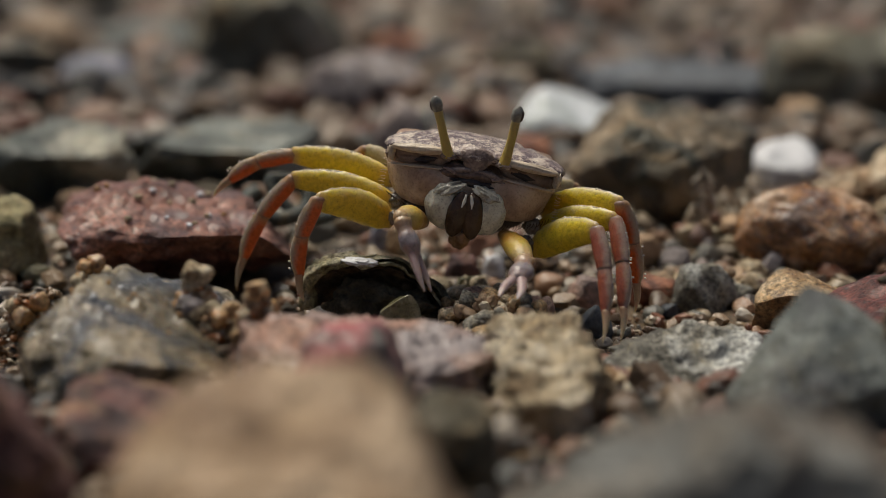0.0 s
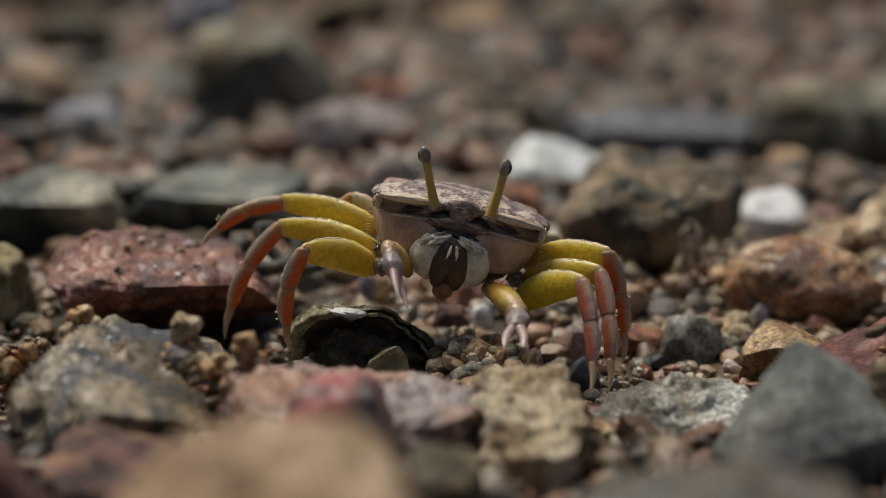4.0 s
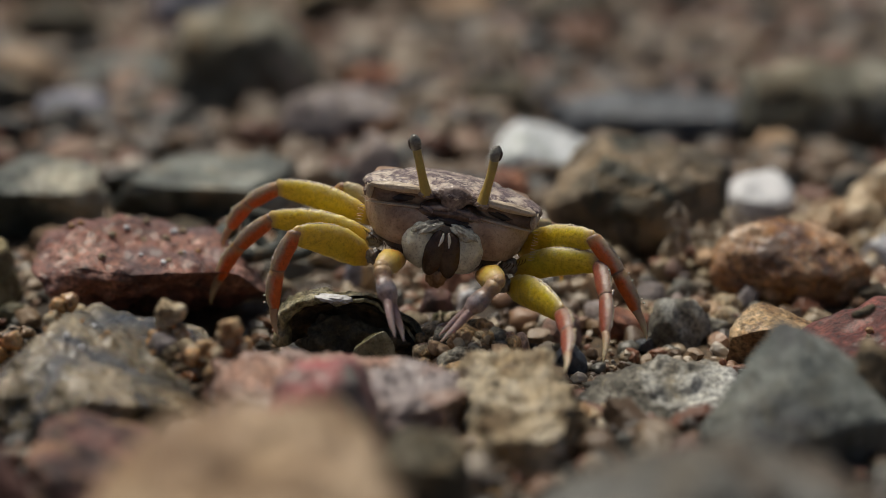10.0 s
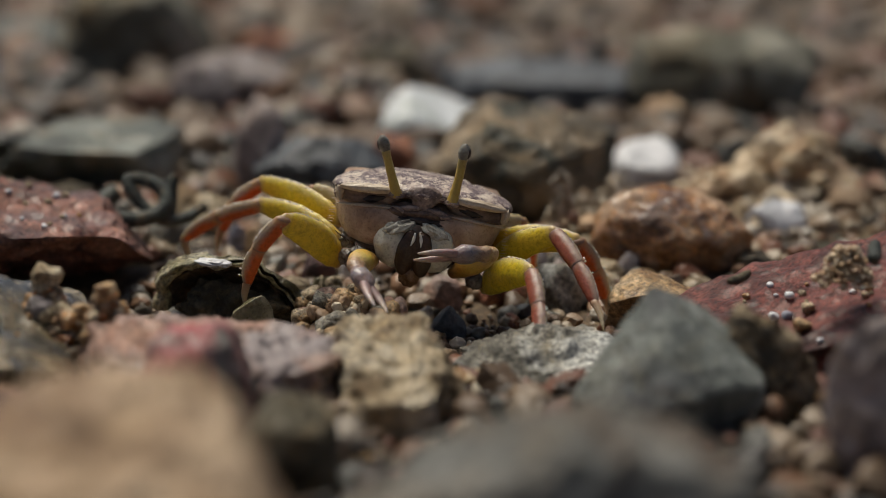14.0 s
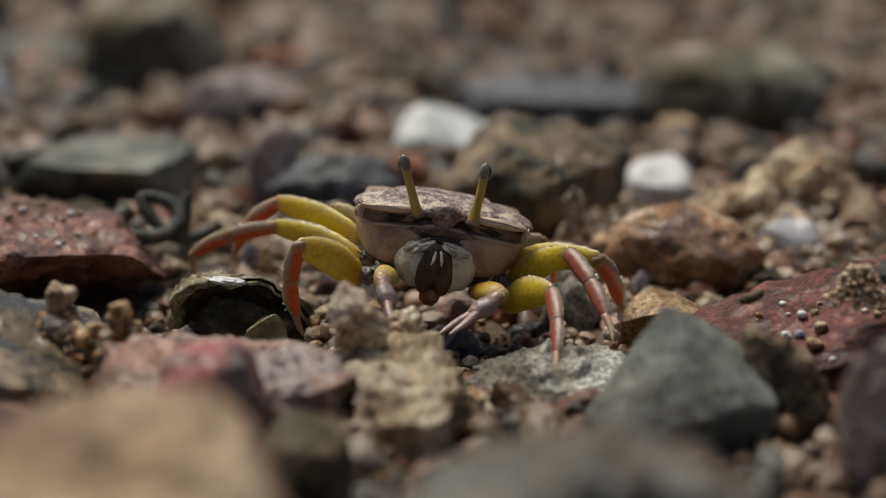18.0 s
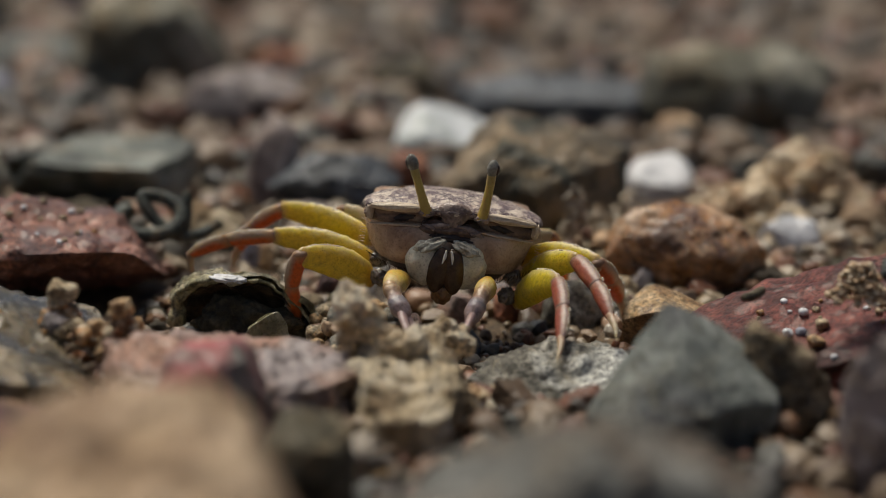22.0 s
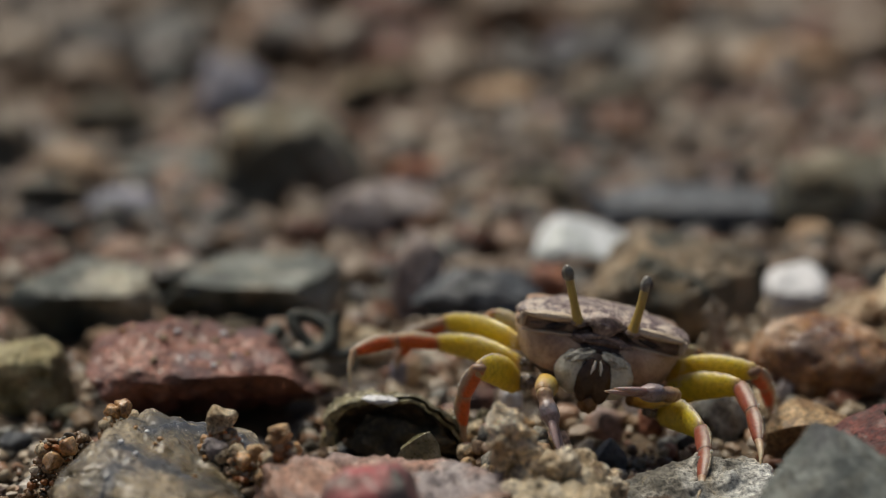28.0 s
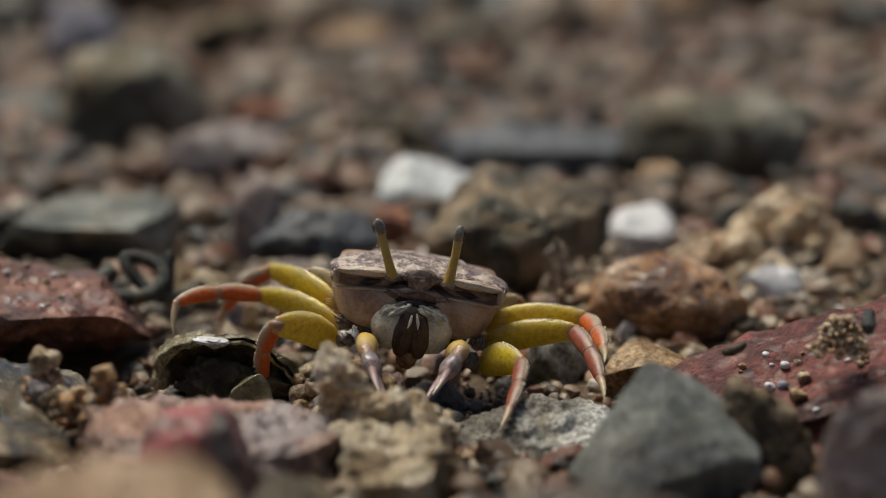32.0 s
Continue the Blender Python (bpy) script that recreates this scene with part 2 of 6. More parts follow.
ROCKS = {
    "red_rock": rock("red_rock", (0.11, 0.045, 0.036), (0.28, 0.115, 0.085), (0.44, 0.22, 0.165), (0.18, 0.11, 0.11), 0.58, 280, 0.8, 0.5, 0.5, 1.0, 0.0, (0.28, 0.12, 0.06)),
    "brick_rock": rock("brick_rock", (0.055, 0.013, 0.011), (0.155, 0.037, 0.029), (0.27, 0.085, 0.065), (0.10, 0.04, 0.038), 0.68, 260, 0.7, 0.5, 0.25, 1.0, 0.0, (0.22, 0.09, 0.065)),
    "green_rock": rock("green_rock", (0.045, 0.055, 0.05), (0.13, 0.15, 0.135), (0.30, 0.325, 0.30), (0.085, 0.085, 0.025), 0.62, 170, 0.5, 0.6, 0.3, 0.6),
    "patch_rock": rock("patch_rock", (0.03, 0.04, 0.035), (0.085, 0.10, 0.085), (0.16, 0.17, 0.14), (0.52, 0.49, 0.38), 0.57, 120, 0.5, 0.6, 0.3, 0.6),
    "brown_rock": rock("brown_rock", (0.03, 0.027, 0.018), (0.14, 0.11, 0.07), (0.34, 0.265, 0.175), (0.04, 0.046, 0.034), 0.54, 180, 0.6, 0.65, 0.3, 0.9),
    "white_rock": rock("white_rock", (0.46, 0.51, 0.48), (0.70, 0.74, 0.76), (0.82, 0.85, 0.88), (0.26, 0.30, 0.20), 0.64, 150, 0.2, 0.45, 0.4, 0.5, 0.0, (0.42, 0.45, 0.38)),
    "bright_rock": rock("bright_rock", (0.55, 0.56, 0.58), (0.70, 0.71, 0.73), (0.82, 0.82, 0.84), None, 0.6, 200, 0.1, 0.4, 0.2, 0.2, 0.0, (0.62, 0.62, 0.62)),
    "slate_rock": rock("slate_rock", (0.035, 0.042, 0.05), (0.08, 0.093, 0.11), (0.15, 0.168, 0.19), None, 0.6, 240, 0.4, 0.55, 0.3, 0.6, 0.1, (0.10, 0.11, 0.12)),
    "pale_rock": rock("pale_rock", (0.075, 0.078, 0.072), (0.14, 0.143, 0.135), (0.23, 0.23, 0.215), (0.10, 0.075, 0.055), 0.56, 110, 0.4, 0.75, 0.05, 0.6, 0.1, (0.30, 0.24, 0.17)),
    "grey_rock": rock("grey_rock", (0.13, 0.145, 0.138), (0.215, 0.238, 0.225), (0.33, 0.355, 0.335), (0.10, 0.10, 0.12), 0.58, 170, 0.55, 0.8, 0.05, 0.9, 0.2, (0.20, 0.18, 0.12)),
    "quartz_rock": rock("quartz_rock", (0.12, 0.045, 0.014), (0.42, 0.20, 0.068), (0.64, 0.44, 0.27), (0.10, 0.045, 0.028), 0.58, 190, 0.7, 0.36, 0.8, 1.0, 0.0, (0.38, 0.17, 0.05)),
    "ochre_rock": rock("ochre_rock", (0.26, 0.14, 0.055), (0.50, 0.33, 0.16), (0.68, 0.50, 0.30), (0.17, 0.07, 0.04), 0.64, 330, 0.6, 0.55, 0.3, 0.9, 0.1),
    "granite_rock": rock("granite_rock", (0.07, 0.066, 0.052), (0.19, 0.18, 0.15), (0.48, 0.48, 0.44), (0.62, 0.64, 0.62), 0.55, 110, 0.7, 0.65, 0.12, 0.9, 0.1, (0.40, 0.30, 0.14)),
    "beige_rock": rock("beige_rock", (0.22, 0.15, 0.08), (0.56, 0.46, 0.31), (0.76, 0.68, 0.53), (0.12, 0.075, 0.045), 0.62, 260, 0.7, 0.8, 0.1, 1.0, 0.05, (0.46, 0.33, 0.17)),
    "pink_rock": rock("pink_rock", (0.17, 0.095, 0.07), (0.36, 0.21, 0.155), (0.50, 0.34, 0.27), (0.30, 0.265, 0.27), 0.53, 100, 0.55, 0.55, 0.35, 0.9, 0.2, (0.26, 0.14, 0.07)),
    "redspot_rock": rock("redspot_rock", (0.04, 0.045, 0.04), (0.11, 0.11, 0.095), (0.22, 0.21, 0.18), (0.36, 0.06, 0.065), 0.50, 170, 0.4, 0.5, 0.3, 0.4, 0.0, (0.10, 0.085, 0.09)),
    "tan_rock": rock("tan_rock", (0.22, 0.135, 0.078), (0.40, 0.275, 0.17), (0.56, 0.42, 0.285), (0.27, 0.17, 0.10), 0.60, 110, 0.3, 0.7, 0.1, 0.5),
    "amber_rock": rock("amber_rock", (0.28, 0.12, 0.035), (0.52, 0.28, 0.10), (0.70, 0.48, 0.24), (0.16, 0.07, 0.03), 0.64, 420, 0.5, 0.3, 0.9, 0.9, 0.15, (0.60, 0.26, 0.06)),
    "maroon_rock": rock("maroon_rock", (0.035, 0.019, 0.02), (0.105, 0.048, 0.044), (0.20, 0.10, 0.085), None, 0.6, 180, 0.4, 0.7, 0.1, 0.6),
    "mossy_rock": rock("mossy_rock", (0.022, 0.018, 0.007), (0.095, 0.072, 0.028), (0.36, 0.29, 0.18), (0.03, 0.038, 0.05), 0.56, 190, 0.6, 0.32, 0.9, 0.8, 0.0, (0.20, 0.125, 0.045)),
    "yellow_rock": rock("yellow_rock", (0.13, 0.11, 0.05), (0.28, 0.25, 0.13), (0.42, 0.38, 0.24), None, 0.6, 260, 0.6, 0.7, 0.1, 0.8),
    "clear_rock": rock("clear_rock", (0.13, 0.125, 0.065), (0.22, 0.21, 0.125), (0.34, 0.33, 0.23), None, 0.6, 260, 0.3, 0.25, 0.4, 0.3, 0.0),
    "blue_rock": rock("blue_rock", (0.17, 0.18, 0.22), (0.30, 0.31, 0.38), (0.46, 0.46, 0.54), (0.26, 0.24, 0.19), 0.64, 170, 0.3, 0.7, 0.1, 0.5),
    "olive_rock": rock("olive_rock", (0.085, 0.085, 0.065), (0.17, 0.17, 0.14), (0.33, 0.32, 0.27), (0.08, 0.065, 0.04), 0.56, 130, 0.5, 0.8, 0.0, 0.6),
    "lilac_rock": rock("lilac_rock", (0.14, 0.115, 0.115), (0.28, 0.245, 0.24), (0.42, 0.375, 0.37), (0.13, 0.11, 0.09), 0.62, 190, 0.4, 0.75, 0.1, 0.6),
    "mud_rock": rock("mud_rock", (0.015, 0.011, 0.007), (0.045, 0.033, 0.021), (0.11, 0.08, 0.05), None, 0.6, 420, 0.8, 0.5, 0.5, 1.0, 0.0, (0.03, 0.022, 0.014)),
    "rust_rock": rock("rust_rock", (0.13, 0.04, 0.02), (0.30, 0.11, 0.055), (0.44, 0.20, 0.11), None, 0.6, 260, 0.5, 0.65, 0.2, 0.7),
    "spotted_rock": rock("spotted_rock", (0.08, 0.06, 0.035), (0.24, 0.18, 0.11), (0.46, 0.37, 0.25), (0.07, 0.06, 0.045), 0.55, 360, 0.7, 0.75, 0.1, 1.0),
    "dark_rock": rock("dark_rock", (0.03, 0.026, 0.016), (0.075, 0.066, 0.042), (0.15, 0.13, 0.09), None, 0.6, 200, 0.5, 0.75, 0.1, 0.7),
}


def grit(name, stops, rough=0.7, wet=0.3):
    """Loose grains: every grain takes its own mineral colour."""
    m = bpy.data.materials.new(name)
    nt, b = nodes_of(m)
    geo = nt.nodes.new("ShaderNodeNewGeometry")
    r = ramp(nt, stops)
    r.color_ramp.interpolation = "CONSTANT"
    nt.links.new(geo.outputs["Random Per Island"], r.inputs[0])
    n = noise_node(nt, 1500, 5, 0.65)
    nr = ramp(nt, [(0.3, (0.6, 0.58, 0.55)), (0.7, (1.3, 1.28, 1.25))])
    nt.links.new(n.outputs[0], nr.inputs[0])
    nt.links.new(mixed(nt, None, r.outputs[0], nr.outputs[0], "MULTIPLY", 0.8), b.inputs["Base Color"])
    b.inputs["Roughness"].default_value = rough
    b.inputs["Specular IOR Level"].default_value = 0.4 + wet * 0.3
    bp = nt.nodes.new("ShaderNodeBump")
    bp.inputs["Strength"].default_value, bp.inputs["Distance"].default_value = 0.6, 0.0003
    nt.links.new(n.outputs[0], bp.inputs["Height"])
    nt.links.new(bp.outputs[0], b.inputs["Normal"])
    return m


GRIT = grit("grit", [(0.0, (0.25, 0.170, 0.098)), (0.16, (0.120, 0.078, 0.046)), (0.3, (0.34, 0.270, 0.180)), (0.42, (0.060, 0.050, 0.038)), (0.52, (0.21, 0.085, 0.042)),
                     (0.61, (0.42, 0.360, 0.280)), (0.72, (0.115, 0.112, 0.092)), (0.80, (0.29, 0.168, 0.096)), (0.93, (0.52, 0.480, 0.42))], 0.34, 0.8)
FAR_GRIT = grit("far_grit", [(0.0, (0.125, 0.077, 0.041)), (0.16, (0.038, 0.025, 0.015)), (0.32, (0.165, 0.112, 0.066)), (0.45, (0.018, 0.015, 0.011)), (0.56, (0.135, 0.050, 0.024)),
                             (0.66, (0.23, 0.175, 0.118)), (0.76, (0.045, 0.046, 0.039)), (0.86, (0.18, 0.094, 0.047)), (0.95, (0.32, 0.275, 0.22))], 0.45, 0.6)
SAND = rock("sand", (0.03, 0.02, 0.012), (0.07, 0.047, 0.028), (0.13, 0.09, 0.055), (0.05, 0.055, 0.035), 0.6, 120, 0.8, 0.75, 0.3, 1.0, 0.0)


def skin(name, stops, axis_len=None, scale=900.0, rough=0.45, sss=0.0, speck=0.35, relief=0.4, veins=None):
    """Crab cuticle: tones from noise, or along the limb where axis_len is given, with dots, gloss and a little translucency."""
    m = bpy.data.materials.new(name)
    nt, b = nodes_of(m)
    r = ramp(nt, stops)
    n = noise_node(nt, scale, 5, 0.6, 0.4)
    if axis_len:
        tc = nt.nodes.new("ShaderNodeTexCoord")
        sp = nt.nodes.new("ShaderNodeSeparateXYZ")
        nt.links.new(tc.outputs["Object"], sp.inputs[0])
        ma = nt.nodes.new("ShaderNodeMath")
        ma.operation = "MULTIPLY_ADD"
        ma.inputs[1].default_value = 1.0 / axis_len
        nt.links.new(sp.outputs[2], ma.inputs[0])
        mb = nt.nodes.new("ShaderNodeMath")
        mb.operation = "MULTIPLY_ADD"
        mb.inputs[1].default_value, mb.inputs[2].default_value = 0.5, -0.25
        nt.links.new(n.outputs[0], mb.inputs[0])
        nt.links.new(mb.outputs[0], ma.inputs[2])
        nt.links.new(ma.outputs[0], r.inputs[0])
    else:
        nt.links.new(n.outputs[0], r.inputs[0])
    col = r.outputs[0]
    if veins:
        tc = nt.nodes.new("ShaderNodeTexCoord")
        vo = nt.nodes.new("ShaderNodeTexVoronoi")
        vo.feature = "DISTANCE_TO_EDGE"
        vo.inputs["Scale"].default_value = 1150
        wob = noise_node(nt, 700, 4, 0.6)
        wob_mix = mixed(nt, None, tc.outputs["Object"], wob.outputs[1], "ADD", 0.003)
        nt.links.new(wob_mix, vo.inputs["Vector"])
        vr = ramp(nt, [(0.06, (1, 1, 1)), (0.3, (0, 0, 0))])
        nt.links.new(vo.outputs["Distance"], vr.inputs[0])
        pn = noise_node(nt, 900, 4, 0.6)
        pr = ramp(nt, [(0.40, (0, 0, 0)), (0.5, (1, 1, 1))])
        nt.links.new(pn.outputs[0], pr.inputs[0])
        col = mixed(nt, mixed(nt, None, vr.outputs[0], pr.outputs[0], "MULTIPLY", 1.0), col, veins)
    f = noise_node(nt, 5200, 2, 0.6)
    fr = ramp(nt, [(0.33, (0.4, 0.34, 0.3)), (0.45, (1, 1, 1)), (0.7, (1.2, 1.2, 1.2))])
    nt.links.new(f.outputs[0], fr.inputs[0])
    nt.links.new(mixed(nt, None, col, fr.outputs[0], "MULTIPLY", speck), b.inputs["Base Color"])
    b.inputs["Roughness"].default_value = rough
    if sss:
        b.inputs["Subsurface Weight"].default_value = sss
        b.inputs["Subsurface Radius"].default_value = (1.0, 0.6, 0.3)
        b.inputs["Subsurface Scale"].default_value = 0.0006
    bp = nt.nodes.new("ShaderNodeBump")
    bp.inputs["Strength"].default_value, bp.inputs["Distance"].default_value = relief, 0.00015
    nt.links.new(f.outputs[0], bp.inputs["Height"])
    nt.links.new(bp.outputs[0], b.inputs["Normal"])
    return m


def leg_skin(name, under, back, base, joint, rough=0.44, sss=0.4, edge=(0.1, 0.75), ends=(0.0, 0.03, 0.95, 1.0)):
    """Leg cuticle: a bright underside, a pale back, mottled, with dark joints, gloss and translucency."""
    m = bpy.data.materials.new(name)
    nt, b = nodes_of(m)
    d, r = nt.nodes.new("ShaderNodeAttribute"), nt.nodes.new("ShaderNodeAttribute")
    d.attribute_name, r.attribute_name = "dorsal", "run"
    n = noise_node(nt, 800, 5, 0.65, 0.5)
    add = nt.nodes.new("ShaderNodeMath")
    add.operation = "MULTIPLY_ADD"
    add.inputs[1].default_value = 1.3
    nt.links.new(n.outputs[0], add.inputs[0])
    sub = nt.nodes.new("ShaderNodeMath")
    sub.operation, sub.inputs[1].default_value = "SUBTRACT", 0.58
    nt.links.new(d.outputs["Fac"], sub.inputs[0])
    nt.links.new(sub.outputs[0], add.inputs[2])
    dr = ramp(nt, [(edge[0], (0, 0, 0)), (edge[1], (1, 1, 1))])
    nt.links.new(add.outputs[0], dr.inputs[0])
    n2 = noise_node(nt, 2600, 3, 0.6)
    vr = ramp(nt, [(0.3, tuple(c * 0.72 for c in under)), (0.6, under)])
    nt.links.new(n2.outputs[0], vr.inputs[0])
    col = mixed(nt, dr.outputs[0], vr.outputs[0], back)
    shift = nt.nodes.new("ShaderNodeMath")
    shift.operation = "MULTIPLY_ADD"
    shift.inputs[1].default_value = 0.16
    nt.links.new(n.outputs[0], shift.inputs[0])
    sh2 = nt.nodes.new("ShaderNodeMath")
    sh2.operation, sh2.inputs[1].default_value = "SUBTRACT", 0.08
    nt.links.new(r.outputs["Fac"], sh2.inputs[0])
    nt.links.new(sh2.outputs[0], shift.inputs[2])
    b0 = ramp(nt, [(0.0, (1, 1, 1)), (0.22, (0, 0, 0))])
    nt.links.new(shift.outputs[0], b0.inputs[0])
    col = mixed(nt, b0.outputs[0], col, base)
    jr = ramp(nt, [(ends[0], (1, 1, 1)), (ends[1], (0, 0, 0)), (ends[2], (0, 0, 0)), (ends[3], (1, 1, 1))])
    nt.links.new(r.outputs["Fac"], jr.inputs[0])
    col = mixed(nt, jr.outputs[0], col, joint)
    f = noise_node(nt, 6000, 2, 0.6)
    fr = ramp(nt, [(0.30, (0.35, 0.28, 0.24)), (0.42, (1, 1, 1)), (0.7, (1.2, 1.2, 1.2))])
    nt.links.new(f.outputs[0], fr.inputs[0])
    nt.links.new(mixed(nt, None, col, fr.outputs[0], "MULTIPLY", 0.4), b.inputs["Base Color"])
    b.inputs["Roughness"].default_value = rough
    b.inputs["Subsurface Weight"].default_value = sss
    b.inputs["Subsurface Radius"].default_value = (1.0, 0.9, 0.25)
    b.inputs["Subsurface Scale"].default_value = 0.0016
    bp = nt.nodes.new("ShaderNodeBump")
    bp.inputs["Strength"].default_value, bp.inputs["Distance"].default_value = 0.35, 0.00012
    nt.links.new(n2.outputs[0], bp.inputs["Height"])
    nt.links.new(bp.outputs[0], b.inputs["Normal"])
    return m


CARAPACE = skin("carapace_skin", [(0.36, (0.22, 0.16, 0.15)), (0.46, (0.46, 0.37, 0.31)), (0.60, (0.66, 0.57, 0.47))], None, 700, 0.32, 0.0, 0.4, 0.7, (0.13, 0.09, 0.095))
BROW = skin("brow_skin", [(0.3, (0.40, 0.31, 0.22)), (0.6, (0.62, 0.51, 0.38))], None, 500, 0.38, 0.0, 0.3)
CHEEK = skin("cheek_skin", [(0.3, (0.22, 0.125, 0.078)), (0.5, (0.45, 0.30, 0.20)), (0.7, (0.60, 0.45, 0.32))], None, 420, 0.36, 0.15, 0.4)
# dark tones carry the shade beneath the body
BELLY = skin("belly_skin", [(0.3, (0.035, 0.022, 0.018)), (0.7, (0.14, 0.095, 0.07))], None, 600, 0.4)
DARK = skin("orbit_skin", [(0.35, (0.012, 0.008, 0.008)), (0.6, (0.045, 0.030, 0.026)), (0.75, (0.10, 0.07, 0.06))], None, 1100, 0.4)
SOCKET = skin("socket_skin", [(0.35, (0.09, 0.055, 0.042)), (0.55, (0.26, 0.175, 0.125)), (0.75, (0.42, 0.31, 0.22))], None, 420, 0.5)
CAP = skin("mouth_cap_skin", [(0.3, (0.16, 0.14, 0.11)), (0.48, (0.40, 0.38, 0.31)), (0.7, (0.62, 0.60, 0.52))], None, 1000, 0.25, 0.0, 0.5)
FRONT = skin("front_skin", [(0.35, (0.08, 0.055, 0.052)), (0.5, (0.25, 0.185, 0.16)), (0.7, (0.44, 0.35, 0.30))], None, 1100, 0.33, 0.0, 0.4, 0.6)
MASK = skin("face_skin", [(0.35, (0.05, 0.03, 0.024)), (0.5, (0.14, 0.085, 0.062)), (0.7, (0.28, 0.19, 0.14))], None, 800, 0.35, 0.0, 0.4, 0.6)
WHITE = skin("mouth_white", [(0.3, (0.46, 0.43, 0.32)), (0.6, (0.70, 0.67, 0.54))], None, 900, 0.28, 0.1, 0.5)
PALP = skin("palp_skin", [(0.3, (0.70, 0.66, 0.56)), (0.6, (0.82, 0.80, 0.72))], None, 900, 0.25, 0.1, 0.2)
PALE_EDGE = skin("edge_skin", [(0.3, (0.36, 0.28, 0.19)), (0.5, (0.52, 0.44, 0.32)), (0.68, (0.68, 0.63, 0.54))], None, 1700, 0.25, 0.1, 0.5)
BROWN = skin("mouth_brown", [(0.3, (0.030, 0.014, 0.007)), (0.7, (0.085, 0.046, 0.022))], None, 900, 0.25, 0.0, 0.4)
CHIN = skin("chin_skin", [(0.3, (0.10, 0.045, 0.018)), (0.7, (0.34, 0.19, 0.085))], None, 900, 0.25, 0.2, 0.4)
STALK = skin("stalk_skin", [(0.0, (0.46, 0.32, 0.07)), (0.6, (0.50, 0.38, 0.10)), (1.0, (0.34, 0.28, 0.13))], 4.2 * MM, 1500, 0.32, 0.3, 0.2)
CORNEA = skin("cornea_skin", [(0.35, (0.10, 0.095, 0.08)), (0.65, (0.30, 0.29, 0.25))], None, 1300, 0.15, 0.0, 0.2, 0.1)
DROP = skin("water_bead", [(0.3, (0.55, 0.52, 0.46)), (0.7, (0.7, 0.68, 0.62))], None, 900, 0.05, 0.3, 0.0, 0.0)
MERUS = leg_skin("merus_skin", (0.68, 0.53, 0.04), (0.58, 0.48, 0.19), (0.56, 0.38, 0.07), (0.42, 0.30, 0.16), 0.36, 0.7, (0.55, 1.0), (0.0, 0.04, 0.9, 1.0))
SHIN = leg_skin("shin_skin", (0.56, 0.115, 0.018), (0.36, 0.275, 0.205), (0.38, 0.22, 0.12), (0.26, 0.16, 0.11))
PALE_SHIN = leg_skin("pale_shin_skin", (0.30, 0.08, 0.045), (0.29, 0.205, 0.165), (0.27, 0.14, 0.095), (0.22, 0.14, 0.11))
COXA = skin("coxa_skin", [(0.35, (0.06, 0.05, 0.045)), (0.5, (0.22, 0.18, 0.14)), (0.7, (0.42, 0.38, 0.31))], None, 900, 0.2, 0.3, 0.4)
TIP = skin("dactyl_skin", [(0.0, (0.38, 0.24, 0.15)), (0.6, (0.50, 0.42, 0.28)), (1.0, (0.44, 0.37, 0.22))], 3.0 * MM, 900, 0.33, 0.3, 0.3)
ARM = skin("arm_skin", [(0.0, (0.20, 0.09, 0.025)), (0.35, (0.56, 0.30, 0.04)), (0.65, (0.66, 0.47, 0.10)), (1.0, (0.58, 0.43, 0.20))], 4.0 * MM, 900, 0.3, 0.4, 0.3)
HAND = skin("palm_skin", [(0.0, (0.44, 0.30, 0.16)), (0.25, (0.30, 0.20, 0.15)), (0.45, (0.24, 0.22, 0.24)), (0.7, (0.32, 0.24, 0.23)), (1.0, (0.38, 0.28, 0.26))], 4.2 * MM, 900, 0.28, 0.3, 0.5)
FINGER = skin("finger_skin", [(0.0, (0.30, 0.20, 0.19)), (0.5, (0.40, 0.30, 0.29)), (1.0, (0.56, 0.50, 0.45))], 3.5 * MM, 900, 0.28, 0.35, 0.3)


def rise(y):
    """Height of the shingle floor: it climbs a little away from the camera."""
    s = min(1.0, max(0.0, (y + 55 * MM) / (50 * MM)))
    return 2.8 * MM * s * s * (3 - 2 * s)


def mesh_object(name, bm, material, smooth=True):
    me = bpy.data.meshes.new(name)
    bm.to_mesh(me)
    bm.free()
    if smooth:
        me.polygons.foreach_set("use_smooth", [True] * len(me.polygons))
    if material:
        me.materials.append(material)
    return new(name, me)


def part(name, bm, material, parent, label=""):
    ob = mesh_object(name, bm, material)
    ob.parent = parent
    return tagged(ob, label)


def ground():
    """One sheet of damp sand, fine near the crab and coarse towards the horizon."""
    def line(fine0, fine1, step, far):
        v = list(np.arange(fine0, fine1 + step / 2, step))
        d = step
        lo, hi = v[0], v[-1]
        while hi < far:
            d *= 1.5
            lo, hi = lo - d, hi + d
            v = [lo] + v + [hi]
        return v
    xs, ys = line(-0.075, 0.085, 0.0012, 60.0), line(-0.15, 0.16, 0.0012, 60.0)
    verts = []
    for y in ys:
        for x in xs:
            z = rise(y)
            if abs(x) < 1 and abs(y) < 1:
                z += 0.9 * MM * noise.noise((x * 90, y * 90, 0.0)) + 0.4 * MM * noise.noise((x * 330, y * 330, 3.0))
            verts.append((x, y, z - 0.6 * MM))
    nx = len(xs)
    faces = [(j * nx + i, j * nx + i + 1, (j + 1) * nx + i + 1, (j + 1) * nx + i) for j in range(len(ys) - 1) for i in range(nx - 1)]
    me = bpy.data.meshes.new("ground")
    me.from_pydata(verts, [], faces)
    me.polygons.foreach_set("use_smooth", [True] * len(me.polygons))
    me.materials.append(SAND)
    tagged(new("ground", me), "damp brown sand under loose shingle", "ground", kind="structure")


ground()


